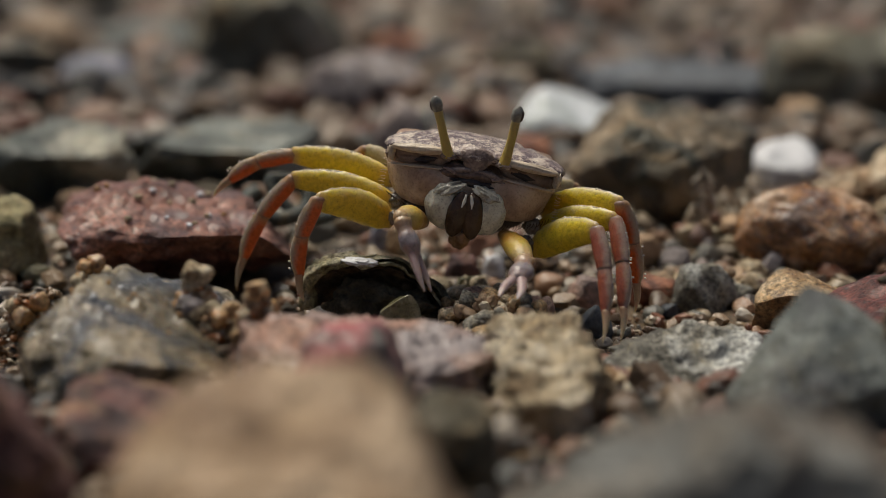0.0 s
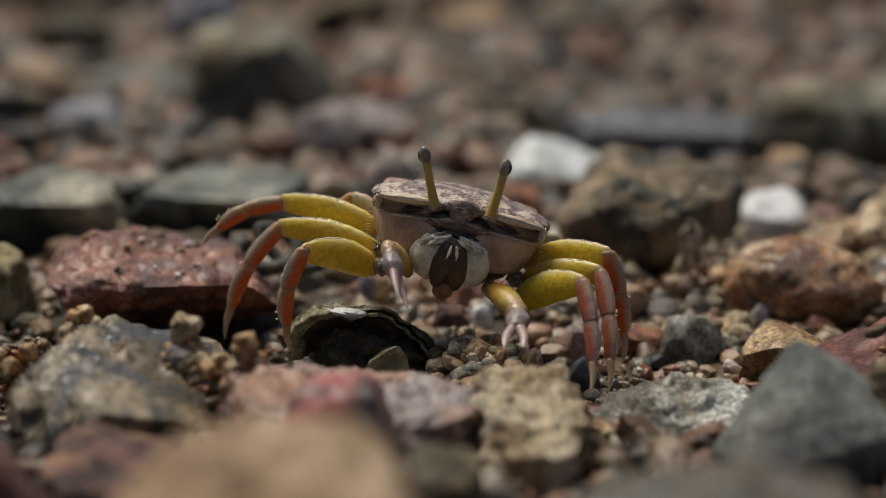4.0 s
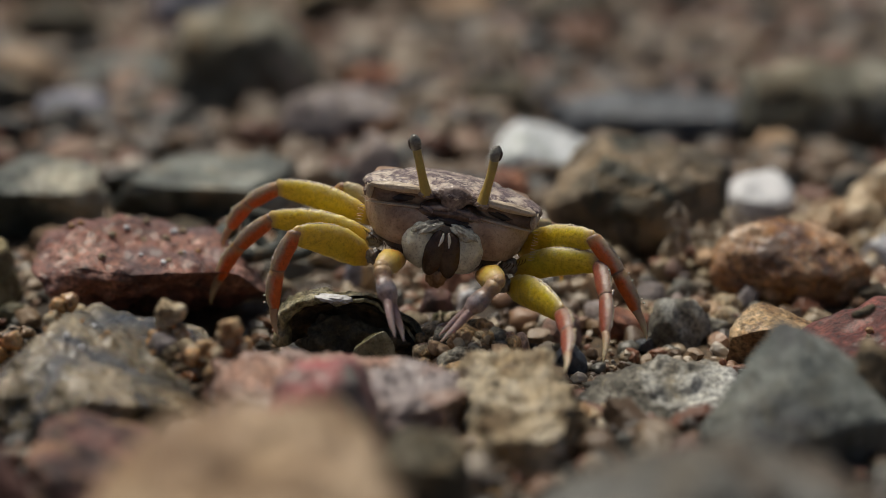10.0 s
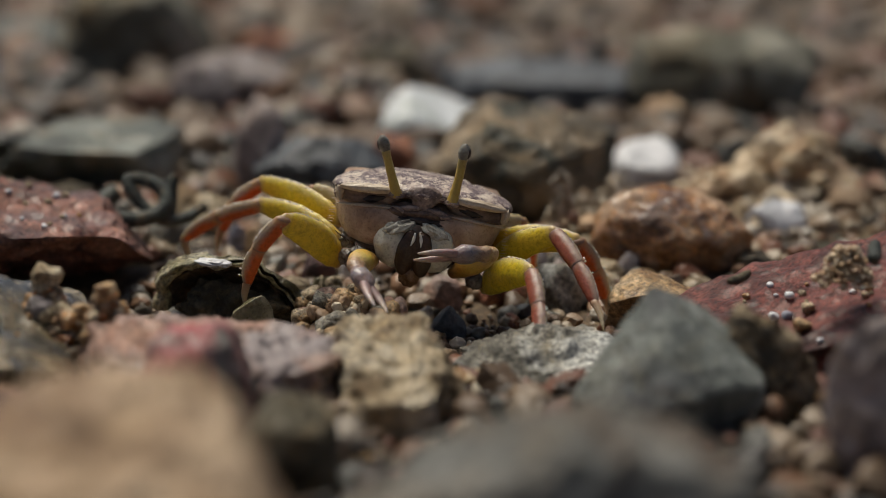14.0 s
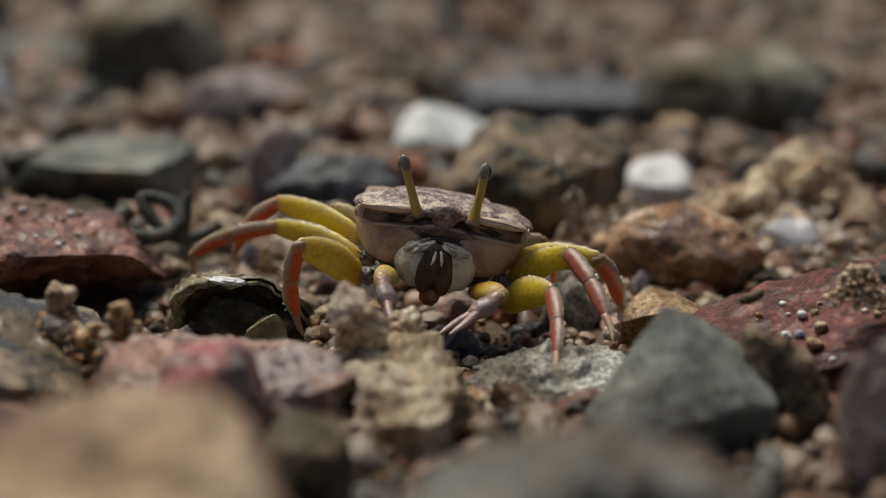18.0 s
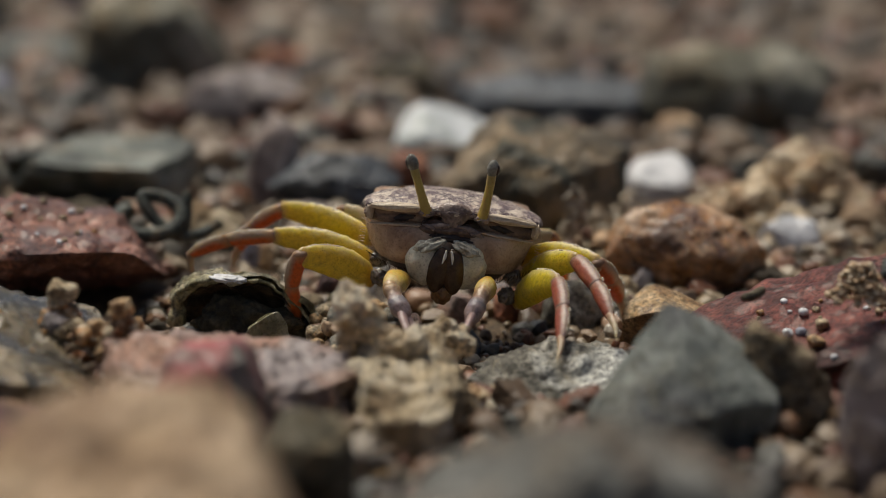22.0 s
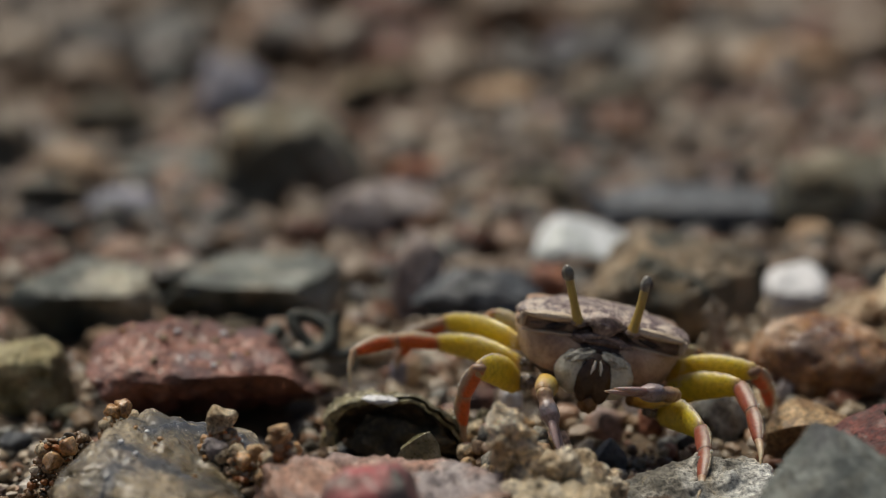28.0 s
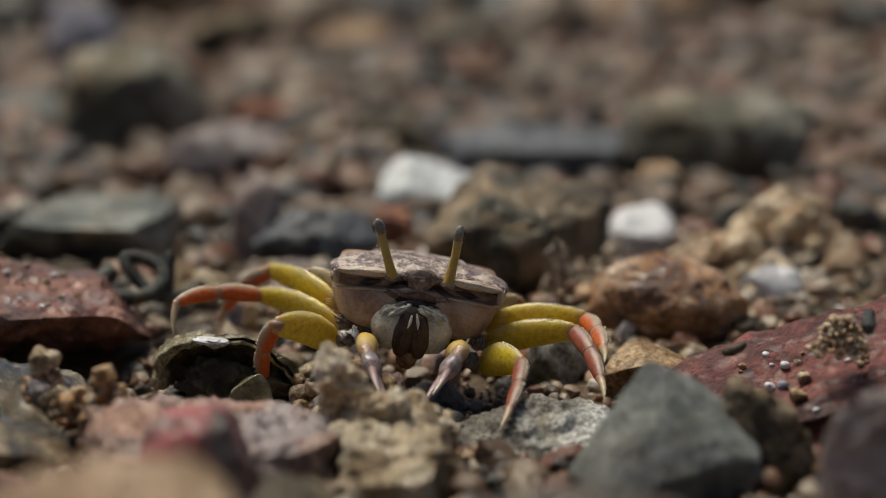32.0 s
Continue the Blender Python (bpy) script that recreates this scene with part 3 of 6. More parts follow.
def stone_bm(w, d, h, seed, cuts=5, fine=5, lump=0.22, grain=0.012, flat=0.0, struck=(), box=2.3, layer=0.0, chips=2):
    """A stone: a lumpy block with facets struck off and a broken surface, scaled to its size; its base is at z 0."""
    rnd = random.Random(seed)
    bm = bmesh.new()
    bmesh.ops.create_icosphere(bm, subdivisions=fine, radius=1.0)
    n = np.array([tuple(v.co.normalized()) for v in bm.verts])
    off = Vector((rnd.uniform(-50, 50), rnd.uniform(-50, 50), rnd.uniform(-50, 50)))
    swell = np.array([noise.noise(Vector(q) * 1.4 + off) + 0.4 * noise.noise(Vector(q) * 3.5 + off) for q in n])
    p = n / ((np.abs(n) ** box).sum(1) ** (1 / box))[:, None] * (1 + lump * swell)[:, None]
    dual = box / (box - 1)
    planes = []
    for k in range(cuts * (1 + chips)):
        a = np.array(Vector((rnd.gauss(0, 1), rnd.gauss(0, 1), rnd.gauss(0.1, 0.8))).normalized())
        reach = (np.abs(a) ** dual).sum() ** (1 / dual)
        planes.append((a, reach * (rnd.uniform(0.60, 0.86) if k < cuts else rnd.uniform(0.84, 0.97))))
    if flat:
        planes.append((np.array(Vector((rnd.uniform(-0.1, 0.1), -0.12, 1)).normalized()), flat))
    planes += [(np.array(Vector(a).normalized()), b) for a, b in struck]
    for a, b in planes:
        over = p @ a - b
        over = 0.5 * (over + np.sqrt(over * over + 0.004))
        p = p - np.outer(over * 0.95, a)
    size = np.array((w, d, h)) / MM if w < 0.2 else np.array((7.0, 7.0, 6.0))
    # relief in millimetres, from lumps down to grains
    amp = grain * 0.5 * (size[0] * size[1] * size[2]) ** (1 / 3)
    out = np.empty(len(p))
    for i, q in enumerate(p * size * 0.5):
        u = Vector(q) + off
        out[i] = 0.9 * noise.noise(u * 0.45) + 0.75 * noise.fractal(u * 0.8, 0.95, 2.1, 5) - 0.5 * abs(noise.noise(u * 0.4 + off)) - 0.25 * abs(noise.noise(u * 1.5))
        if layer:
            out[i] += layer * noise.noise((u.x * 0.12, u.y * 0.12, u.z * 2.2)) + 0.5 * layer * noise.noise((u.x * 0.3, u.y * 0.3, u.z * 5.0))
    p = p + n * (amp * out)[:, None] / (size * 0.5)
    lo, hi = p.min(0), p.max(0)
    p = ((p - lo) / (hi - lo) - np.array((0.5, 0.5, 0.0))) * np.array((w, d, h))
    for v, q in zip(bm.verts, p):
        v.co = q
    return bm


# stones that can be told apart: name, x, y, floor, width, depth, height (mm), turn, facets, rock, label
STONES = [
    ('red_slab', -20.4, -31.8, 1.2, 20.0, 18.4, 7.9, 12, 9, 'red_rock', 'angular rust-red rock slab with sand grains on it'),
    ('slate_slab', -18.0, -0.7, 2.8, 17.3, 11.9, 4.4, -6, 8, 'green_rock', 'flat grey-green rock slab with a mossy end'),
    ('dark_rock', -32.6, -7.3, 2.8, 13.8, 9.5, 6.0, 8, 7, 'patch_rock', 'dark green rock with a pale worn patch'),
    ('brown_boulder', 21.3, -11.5, 2.7, 17.0, 12.5, 8.6, 0, 4, 'brown_rock', 'rounded brown and olive boulder with dark pits'),
    ('white_shell_stone', 14.4, 11.8, 2.8, 12.0, 7.0, 5.4, 4, 0, 'white_rock', 'broken white quartz stone with a greenish side'),
    ('white_pebble', 33.1, -1.4, 2.8, 6.4, 5.1, 3.4, 0, 3, 'bright_rock', 'smooth white pebble lying among brown gravel'),
    ('slate_bar', 24.2, 25.7, 2.8, 19.5, 6.5, 5.4, -4, 3, 'slate_rock', 'long blue-grey slate stone on the gravel'),
    ('olive_rock', 42.6, 24.0, 2.8, 19.0, 11.9, 9.2, -10, 4, 'olive_rock', 'big blue-grey rock with olive stains'),
    ('quartz_stone', 33.2, -27.5, 1.9, 14.2, 8.6, 5.9, 4, 2, 'quartz_rock', 'wet orange-brown quartz stone with a rounded top'),
    ('ochre_stone', 30.1, -44.6, 0.6, 7.6, 5.4, 4.0, -6, 3, 'ochre_rock', 'small angular ochre stone with crisp edges'),
    ('grey_pyramid', 28.9, -76.5, 0.0, 14.2, 11.1, 11.1, 10, 9, 'grey_rock', 'pyramid-shaped grey-green stone with worn edges'),
    ('granite_stone', 20.2, -59.2, 0.0, 13.0, 13.5, 3.9, -4, 4, 'granite_rock', 'low flat granite stone, white and grey with ochre stains'),
    ('beige_stone', 8.8, -71.5, 0.0, 11.2, 21, 7.0, 0, 5, 'beige_rock', 'rough beige sandstone lump with a pitted face'),
    ('pink_stone', -3.8, -70.5, 0.0, 20.5, 19, 7.3, 3, 6, 'pink_rock', 'long pink and lilac granite stone'),
    ('red_spot_stone', -4.9, -79.2, 0.0, 8.6, 7.5, 9.9, 0, 0, 'redspot_rock', 'small dark stone with a bright red patch'),
    ('green_grey_stone', 1.9, -93.5, 0.0, 6.8, 5.1, 8.6, 8, 6, 'dark_rock', 'low dark grey-green stone, out of focus'),
    ('tan_boulder', -7.6, -125.6, 0.0, 23.6, 12.9, 18.7, -4, 0, 'tan_rock', 'large smooth tan boulder close by, out of focus'),
    ('grey_boulder', 17.8, -122.4, 0.0, 30.0, 12.2, 15.6, 3, 3, 'pale_rock', 'large grey boulder close by, out of focus'),
    ('maroon_stone', -27.1, -101.2, 0.0, 11.2, 7.7, 15.3, 0, 4, 'maroon_rock', 'dark maroon stone, out of focus'),
    ('red_flat_stone', -20.4, -84, 0.0, 10.5, 12, 6.0, 4, 5, 'maroon_rock', 'low flat red-brown stone in gravel'),
    ('mossy_stone', -21.2, -61.5, 0.0, 16.4, 25, 8.3, -8, 4, 'mossy_rock', 'wet mottled stone with green algae and pale patches'),
    ('olive_round_stone', -35.4, -29.3, 1.5, 8.3, 7.4, 5.8, 0, 3, 'yellow_rock', 'rounded yellow-olive stone on the gravel'),
    ('clear_pebble', -1.6, -51.1, 0.0, 3.9, 1.8, 4.6, 0, 1, 'clear_rock', 'small glassy grey-green pebble'),
    ('blue_pebble', 13.4, -46.1, 0.2, 3.4, 2.4, 2.2, 15, 7, 'slate_rock', 'small angular blue-black pebble'),
    ('blue_grey_stone', -32.9, 36.3, 2.8, 7.9, 5.5, 4.0, 0, 5, 'blue_rock', 'pale blue-grey stone on brown gravel'),
    ('green_boulder', -15.9, 43.7, 2.8, 16.6, 11.5, 11.3, 0, 5, 'olive_rock', 'large grey-green boulder, out of focus'),
    ('blue_slab', 3.4, -3.6, 2.8, 12.4, 8.0, 4.3, 3, 4, 'slate_rock', 'low blue-grey slab behind the crab'),
    ('pink_grey_block', -2.2, -0.7, 2.8, 5.2, 5.6, 7.2, 0, 3, 'lilac_rock', 'upright pale pinkish grey stone'),
    ('sand_stone', -7.4, -18.7, 2.3, 6.1, 4.8, 2.9, 0, 5, 'beige_rock', 'small pale sandstone behind the crab'),
    ('red_chip_stone', 18.9, -37.4, 0.8, 5.2, 3.6, 2.0, 0, 7, 'rust_rock', 'small rust-red stone chip'),
    ('pink_pebble', 13.5, -38.6, 0.7, 3.3, 2.3, 2.2, 0, 4, 'pink_rock', 'small pink pebble in the gravel'),
    ('grey_chip', 22.9, -38.8, 0.7, 5.2, 3.7, 3.3, 0, 6, 'granite_rock', 'small grey and white stone chip'),
    ('spotted_stone', 35.7, -73.2, 0.0, 8.1, 5.6, 9.6, 0, 5, 'spotted_rock', 'brown speckled stone crusted with grit'),
    ('grey_edge_stone', 42.7, -88.6, 0.0, 9.7, 6.7, 13.2, 0, 5, 'lilac_rock', 'purplish grey stone, out of focus'),
    ('white_flat_pebble', 43.1, -18.2, 2.3, 5.4, 3.8, 2.3, 0, 3, 'bright_rock', 'small flat white pebble'),
    ('dark_stone', 10.3, 38.3, 2.8, 7.8, 5.4, 5.0, 0, 5, 'dark_rock', 'dark brown rounded stone, out of focus'),
    ('lilac_stone', -5.9, 31.0, 2.8, 11.8, 7.0, 5.3, 0, 6, 'lilac_rock', 'lilac-grey stone, out of focus'),
    ('rust_pebble', -2.3, 52.2, 2.8, 6.5, 4.5, 3.6, 0, 4, 'rust_rock', 'rust-orange pebble, out of focus'),
    ('green_flat_stone', -29.6, 57.1, 2.8, 11.9, 8.2, 3.9, 0, 5, 'green_rock', 'flat green-grey stone, out of focus'),
    ('lilac_far_stone', -24.4, 90.1, 2.8, 10.4, 6.2, 8.9, 30, 6, 'blue_rock', 'pale lilac stone far off'),
    ('olive_far_stone', -7.4, 93.0, 2.8, 10.8, 6.4, 7.0, 0, 5, 'dark_rock', 'dark olive stone far off'),
    ('beige_far_stone', 7.1, 96.0, 2.8, 11.5, 7.9, 4.5, 0, 4, 'tan_rock', 'beige rounded stone far off'),
    ('dark_far_stone', -38.9, 80.7, 2.8, 12.2, 8.4, 6.4, 0, 5, 'dark_rock', 'dark green-brown stone far off'),
    ('brown_far_stone', 43.3, 113.0, 2.8, 15.2, 10.5, 5.9, 0, 5, 'tan_rock', 'broad tan stone far off'),
    ('olive_low_stone', 20.4, 96.2, 2.8, 11.3, 7.9, 4.6, 0, 5, 'brown_rock', 'low olive-brown stone far off'),
    ('brown_far_pebble', -40.0, 38.0, 2.8, 7.8, 5.4, 6.0, 0, 5, 'brown_rock', 'brown stone at the edge of the gravel'),
    ('orange_pebble', 10.2, 1.9, 2.8, 4.4, 3.5, 3.2, 0, 3, 'rust_rock', 'small orange pebble behind the crab'),
    ('olive_pebble', 34.6, -28.0, 1.6, 4.8, 3.8, 2.1, 0, 3, 'brown_rock', 'small olive-brown pebble behind the crab'),
    ('tan_pebble', 36.3, 17.4, 2.8, 4.8, 3.8, 3.4, 0, 3, 'tan_rock', 'pale tan pebble, out of focus'),
    ('grey_pebble', 16.9, 124.3, 2.8, 6.7, 5.4, 5.4, 0, 4, 'blue_rock', 'pale grey stone far off'),
    ('brown_mid_stone', -8.7, 27.2, 2.8, 7.3, 5.0, 5.3, 0, 5, 'lilac_rock', 'grey-brown stone among gravel'),
    ('dark_mid_stone', 9.8, 39.3, 2.8, 7.5, 5.2, 4.3, 0, 5, 'dark_rock', 'dark brown stone behind the white quartz'),
    ('tan_left_stone', -39.6, 52.1, 2.8, 7.8, 5.4, 5.6, 0, 4, 'tan_rock', 'tan stone among far gravel'),
    ('pale_left_stone', -48.3, 62.1, 2.8, 7.4, 5.8, 7.7, 0, 5, 'brown_rock', 'brown and olive stone at the edge'),
    ('mud_lump', 3.0, -43.1, 0.4, 6.6, 5.9, 2.6, 0, 3, 'mud_rock', 'dark lump of wet mud beside the shell'),
    ('pointed_chip', 3.5, -38.1, 0.7, 1.9, 1.3, 2.1, 0, 2, 'beige_rock', 'small pointed pale stone chip'),
    ('round_chip', 5.2, -41.2, 0.5, 2.1, 1.5, 2.1, 0, 4, 'lilac_rock', 'small greyish stone chip under the crab'),
    ('maroon_pebble', 3.3, -32.9, 1.2, 3.0, 2.1, 2.2, 0, 2, 'maroon_rock', 'small dark maroon pebble under the crab'),
    ('leaf_chip', 4.0, -37.8, 0.8, 2.5, 1.2, 1.9, 0, 4, 'clear_rock', 'small glassy olive stone chip'),
    ('white_chip', 6.0, -30.6, 1.3, 1.8, 1.5, 1.4, 0, 2, 'bright_rock', 'tiny white pebble under the crab'),
    ('blue_chip', -3.6, -24.7, 1.8, 1.8, 1.2, 2.1, 0, 4, 'blue_rock', 'small pale blue pebble behind the shell'),
    ('orange_chip', -2.3, -25.6, 1.8, 1.4, 1.1, 2.1, 0, 3, 'ochre_rock', 'small orange pebble behind the shell'),
    ('crust_chip', -6.3, -42.4, 0.4, 3.1, 1.8, 1.9, 0, 4, 'yellow_rock', 'crusted olive stone before the shell'),
]


# broken faces that give a stone its own outline
STRUCK = {
    "white_shell_stone": [((0.62, -0.4, 1), 0.22), ((-0.75, -0.2, 0.7), 0.74), ((0.3, -0.8, 0.2), 0.62)],
    "grey_pyramid": [((-0.75, -0.25, 0.62), 0.46), ((0.6, -0.25, 0.75), 0.46), ((0.1, -0.7, 0.75), 0.52)],
    "mossy_stone": [((0.42, -0.14, 1), 0.30), ((0, 0.8, 0.5), 0.7), ((0.8, 0, 0.4), 0.7), ((-0.3, -0.6, 0.8), 0.6)],
    "tan_boulder": [((-0.02, -0.26, 1), 0.52), ((-0.55, 0, 0.8), 0.86), ((0.75, 0, 0.6), 0.84)],
    "grey_boulder": [((-0.35, -0.1, 1), 0.66), ((0.28, -0.1, 0.9), 0.70)],
    "red_flat_stone": [((0.1, -0.2, 1), 0.3)],
    "green_grey_stone": [((0.1, -0.2, 1), 0.5)],
    "maroon_stone": [((0.5, 0, 0.8), 0.6)],
    "pink_stone": [((0.12, -0.10, 1), 0.34), ((-0.6, 0, 0.75), 0.72), ((0, 0.8, 0.5), 0.66)],
    "granite_stone": [((0.04, -0.9, 1), 0.34), ((0.5, -0.1, 0.7), 0.7), ((-0.5, 0, 0.7), 0.7), ((0, 0.9, 0.4), 0.75)],
    "ochre_stone": [((0.35, -0.25, 1), 0.34), ((-0.35, -0.3, 1), 0.42), ((-0.1, -0.9, -0.5), 0.45), ((0.7, -0.5, 0.1), 0.6)],
    "beige_stone": [((0.04, -0.16, 1), 0.30), ((-0.75, 0, 0.5), 0.7), ((0.7, 0, 0.5), 0.7), ((0, 0.8, 0.5), 0.7)],
    "quartz_stone": [((0.15, -0.3, 1), 0.74), ((-0.3, -0.7, 0.7), 0.8)],
    "slate_bar": [((0.1, -0.2, 1), 0.55)],
    "white_pebble": [((0.1, -0.55, 1), 0.5)],
    "clear_pebble": [((-0.35, 0, 1), 0.7), ((0.0, -1, 0.2), 0.4)],
    "pointed_chip": [((0.8, -0.2, 0.5), 0.35), ((-0.75, -0.2, 0.6), 0.4)],
    "red_slab": [((0.16, -0.36, 1), 0.36), ((0.0, -0.75, -0.85), 0.34), ((0.8, -0.1, 0.4), 0.66), ((-0.6, -0.2, 0.7), 0.66), ((-0.5, -0.8, 0.1), 0.74), ((0.3, 0.3, 1), 0.5)],
    "slate_slab": [((0.05, -0.16, 1), 0.42), ((0, -0.8, -0.6), 0.52), ((0.85, -0.3, 0.1), 0.75)],
    "dark_rock": [((0.1, -0.25, 1), 0.45), ((0, -0.8, -0.6), 0.6)],
    "pink_grey_block": [((-0.3, -0.3, 1), 0.66), ((0, -0.7, 0.6), 0.72)],
    "brown_boulder": [((0.2, -0.2, 1), 0.66), ((-0.75, -0.2, 0.6), 0.78), ((0.1, -0.7, 0.7), 0.72)],
}
# blockiness, strength of the broken surface, bedding layers
BUILD = {
    "red_slab": (2.8, 0.065, 0.5), "slate_slab": (3.2, 0.035, 0.8), "dark_rock": (2.8, 0.05, 0.3), "brown_boulder": (2.3, 0.065, 0.0), "white_shell_stone": (2.2, 0.035, 0.0), "white_pebble": (2.3, 0.04, 0.0),
    "slate_bar": (2.7, 0.04, 0.2), "olive_rock": (2.5, 0.07, 0.0), "quartz_stone": (2.1, 0.055, 0.0), "ochre_stone": (2.6, 0.07, 0.2), "grey_pyramid": (2.2, 0.03, 0.0), "granite_stone": (2.6, 0.13, 0.0),
    "beige_stone": (2.5, 0.14, 0.0), "pink_stone": (2.6, 0.10, 0.0), "red_spot_stone": (2.3, 0.04, 0.0), "tan_boulder": (2.4, 0.04, 0.0), "grey_boulder": (2.3, 0.06, 0.0), "mossy_stone": (2.2, 0.05, 0.0),
    "red_flat_stone": (2.7, 0.06, 0.4), "pink_grey_block": (2.8, 0.05, 0.2), "mud_lump": (2.2, 0.25, 0.0), "spotted_stone": (2.3, 0.13, 0.0), "crust_chip": (2.3, 0.15, 0.0), "clear_pebble": (2.4, 0.03, 0.0),
}


def stones():
    for i, (name, x, y, z, w, d, h, turn, cuts, kind, label) in enumerate(STONES):
        sink = 1.5 + 0.10 * h if y > -100 else 9.0
        near = y < 15
        box, grain, layer = BUILD.get(name, (2.25, 0.07, 0.0))
        fine = 6 if w > 9 and y < 0 else 5 if near else 4
        ob = mesh_object(name, stone_bm(w * MM, d * MM, (h + sink) * MM, 11 + i * 7, cuts, fine, 0.24 if cuts else 0.14, grain, 0.0, STRUCK.get(name, [((0.05, -0.3, 1), 0.74)] if y > 0 else ()), box, layer, 2 if cuts else 0), ROCKS[kind])
        ob.matrix_world = pose(x * MM, y * MM, (z - sink) * MM, 0, 0, turn)
        tagged(ob, label, "stone", "stones on the shingle")


stones()


def red_ledge():
    """The brick-red slab that leans up out of the gravel."""
    ob = mesh_object("red_ledge", stone_bm(33 * MM, 17 * MM, 9 * MM, 402, 6, 6, 0.15, 0.05, 0.4, (), 2.8, 0.4), ROCKS["brick_rock"])
    ob.matrix_world = pose(45.5 * MM, -55 * MM, -1.5 * MM, 10, -17, -8)
    tagged(ob, "leaning brick-red rock slab scattered with sand grains", "stone", "stones on the shingle")


red_ledge()


BODY = [
    (0.0, pose(0.00428, -0.047, 0.01433, 0, 10.22, 0)),
    (0.5, pose(0.00434, -0.047, 0.01424, 0, 10.15, 0)),
    (1.0, pose(0.00426, -0.047, 0.01421, 0, 10.13, 0)),
    (1.5, pose(0.00433, -0.047, 0.01414, 0, 10.09, 0)),
    (2.0, pose(0.00431, -0.047, 0.01416, 0, 10.20, 0)),
    (2.5, pose(0.00405, -0.047, 0.01424, 0, 10.48, 0)),
    (3.0, pose(0.00428, -0.047, 0.01435, 0, 10.95, 0)),
    (3.5, pose(0.00410, -0.047, 0.01435, 0, 11.58, 0)),
    (5.5, pose(0.00416, -0.047, 0.01423, 0, 12.21, 0)),
    (6.0, pose(0.00431, -0.047, 0.01447, 0, 12.62, 0)),
    (6.5, pose(0.00438, -0.047, 0.01456, 0, 12.59, 0)),
    (7.0, pose(0.00433, -0.047, 0.01435, 0, 12.36, 0)),
    (7.5, pose(0.00428, -0.047, 0.01443, 0, 12.09, 0)),
    (8.0, pose(0.00438, -0.047, 0.01432, 0, 11.90, 0)),
    (8.5, pose(0.00428, -0.047, 0.01442, 0, 12.01, 0)),
    (9.0, pose(0.00429, -0.047, 0.01442, 0, 12.04, 0)),
    (9.5, pose(0.00426, -0.047, 0.01438, 0, 11.68, 0)),
    (10.0, pose(0.00462, -0.047, 0.01410, 0, 11.24, 0)),
    (10.5, pose(0.00768, -0.047, 0.01291, 0, 10.47, 0)),
    (11.0, pose(0.01033, -0.047, 0.01193, 0, 9.51, 0)),
    (11.5, pose(0.01147, -0.047, 0.01191, 0, 9.30, 0)),
    (12.0, pose(0.01142, -0.047, 0.01126, 0, 9.39, 0)),
    (12.5, pose(0.01156, -0.047, 0.01164, 0, 9.28, 0)),
    (13.0, pose(0.01158, -0.047, 0.01130, 0, 9.32, 0)),
    (13.5, pose(0.01162, -0.047, 0.01141, 0, 9.31, 0)),
    (14.0, pose(0.01176, -0.047, 0.01133, 0, 9.06, 0)),
    (14.5, pose(0.01173, -0.047, 0.01114, 0, 8.93, 0)),
    (16.5, pose(0.01202, -0.047, 0.01125, 0, 8.94, 0)),
    (17.0, pose(0.01209, -0.047, 0.01143, 0, 8.80, 0)),
    (17.5, pose(0.01224, -0.047, 0.01127, 0, 8.72, 0)),
    (18.0, pose(0.01235, -0.047, 0.01131, 0, 9.07, 0)),
    (18.5, pose(0.01271, -0.047, 0.01158, 0, 9.43, 0)),
    (19.0, pose(0.01268, -0.047, 0.01137, 0, 9.06, 0)),
    (19.5, pose(0.01276, -0.047, 0.01134, 0, 8.26, 0)),
    (20.0, pose(0.01267, -0.047, 0.01130, 0, 7.58, 0)),
    (20.5, pose(0.01273, -0.047, 0.01110, 0, 7.24, 0)),
    (21.0, pose(0.01265, -0.047, 0.01098, 0, 7.36, 0)),
    (21.5, pose(0.01258, -0.047, 0.01114, 0, 7.51, 0)),
    (22.0, pose(0.01299, -0.047, 0.01126, 0, 7.31, 0)),
    (22.5, pose(0.01338, -0.047, 0.01067, 0, 6.93, 0)),
    (23.0, pose(0.01356, -0.047, 0.01098, 0, 6.87, 0)),
    (23.5, pose(0.01347, -0.047, 0.01116, 0, 7.20, 0)),
    (24.0, pose(0.01338, -0.047, 0.01106, 0, 7.30, 0)),
    (24.5, pose(0.01350, -0.047, 0.01127, 0, 8.24, 0)),
    (26.5, pose(0.01351, -0.047, 0.01154, 0, 10.28, 0)),
    (27.0, pose(0.01350, -0.047, 0.01148, 0, 11.34, 0)),
    (27.5, pose(0.01347, -0.047, 0.01161, 0, 11.66, 0)),
    (28.0, pose(0.01342, -0.047, 0.01183, 0, 12.12, 0)),
    (28.5, pose(0.01352, -0.047, 0.01140, 0, 12.43, 0)),
    (29.0, pose(0.01355, -0.047, 0.01159, 0, 12.64, 0)),
    (29.5, pose(0.01355, -0.047, 0.01173, 0, 12.76, 0)),
    (30.0, pose(0.01351, -0.047, 0.01167, 0, 12.61, 0)),
    (30.5, pose(0.01344, -0.047, 0.01149, 0, 12.22, 0)),
    (31.0, pose(0.01312, -0.047, 0.01159, 0, 11.48, 0)),
    (31.5, pose(0.01248, -0.047, 0.01129, 0, 10.20, 0)),
    (32.0, pose(0.01179, -0.047, 0.01078, 0, 9.02, 0)),
]
LEG_KEYS = {}
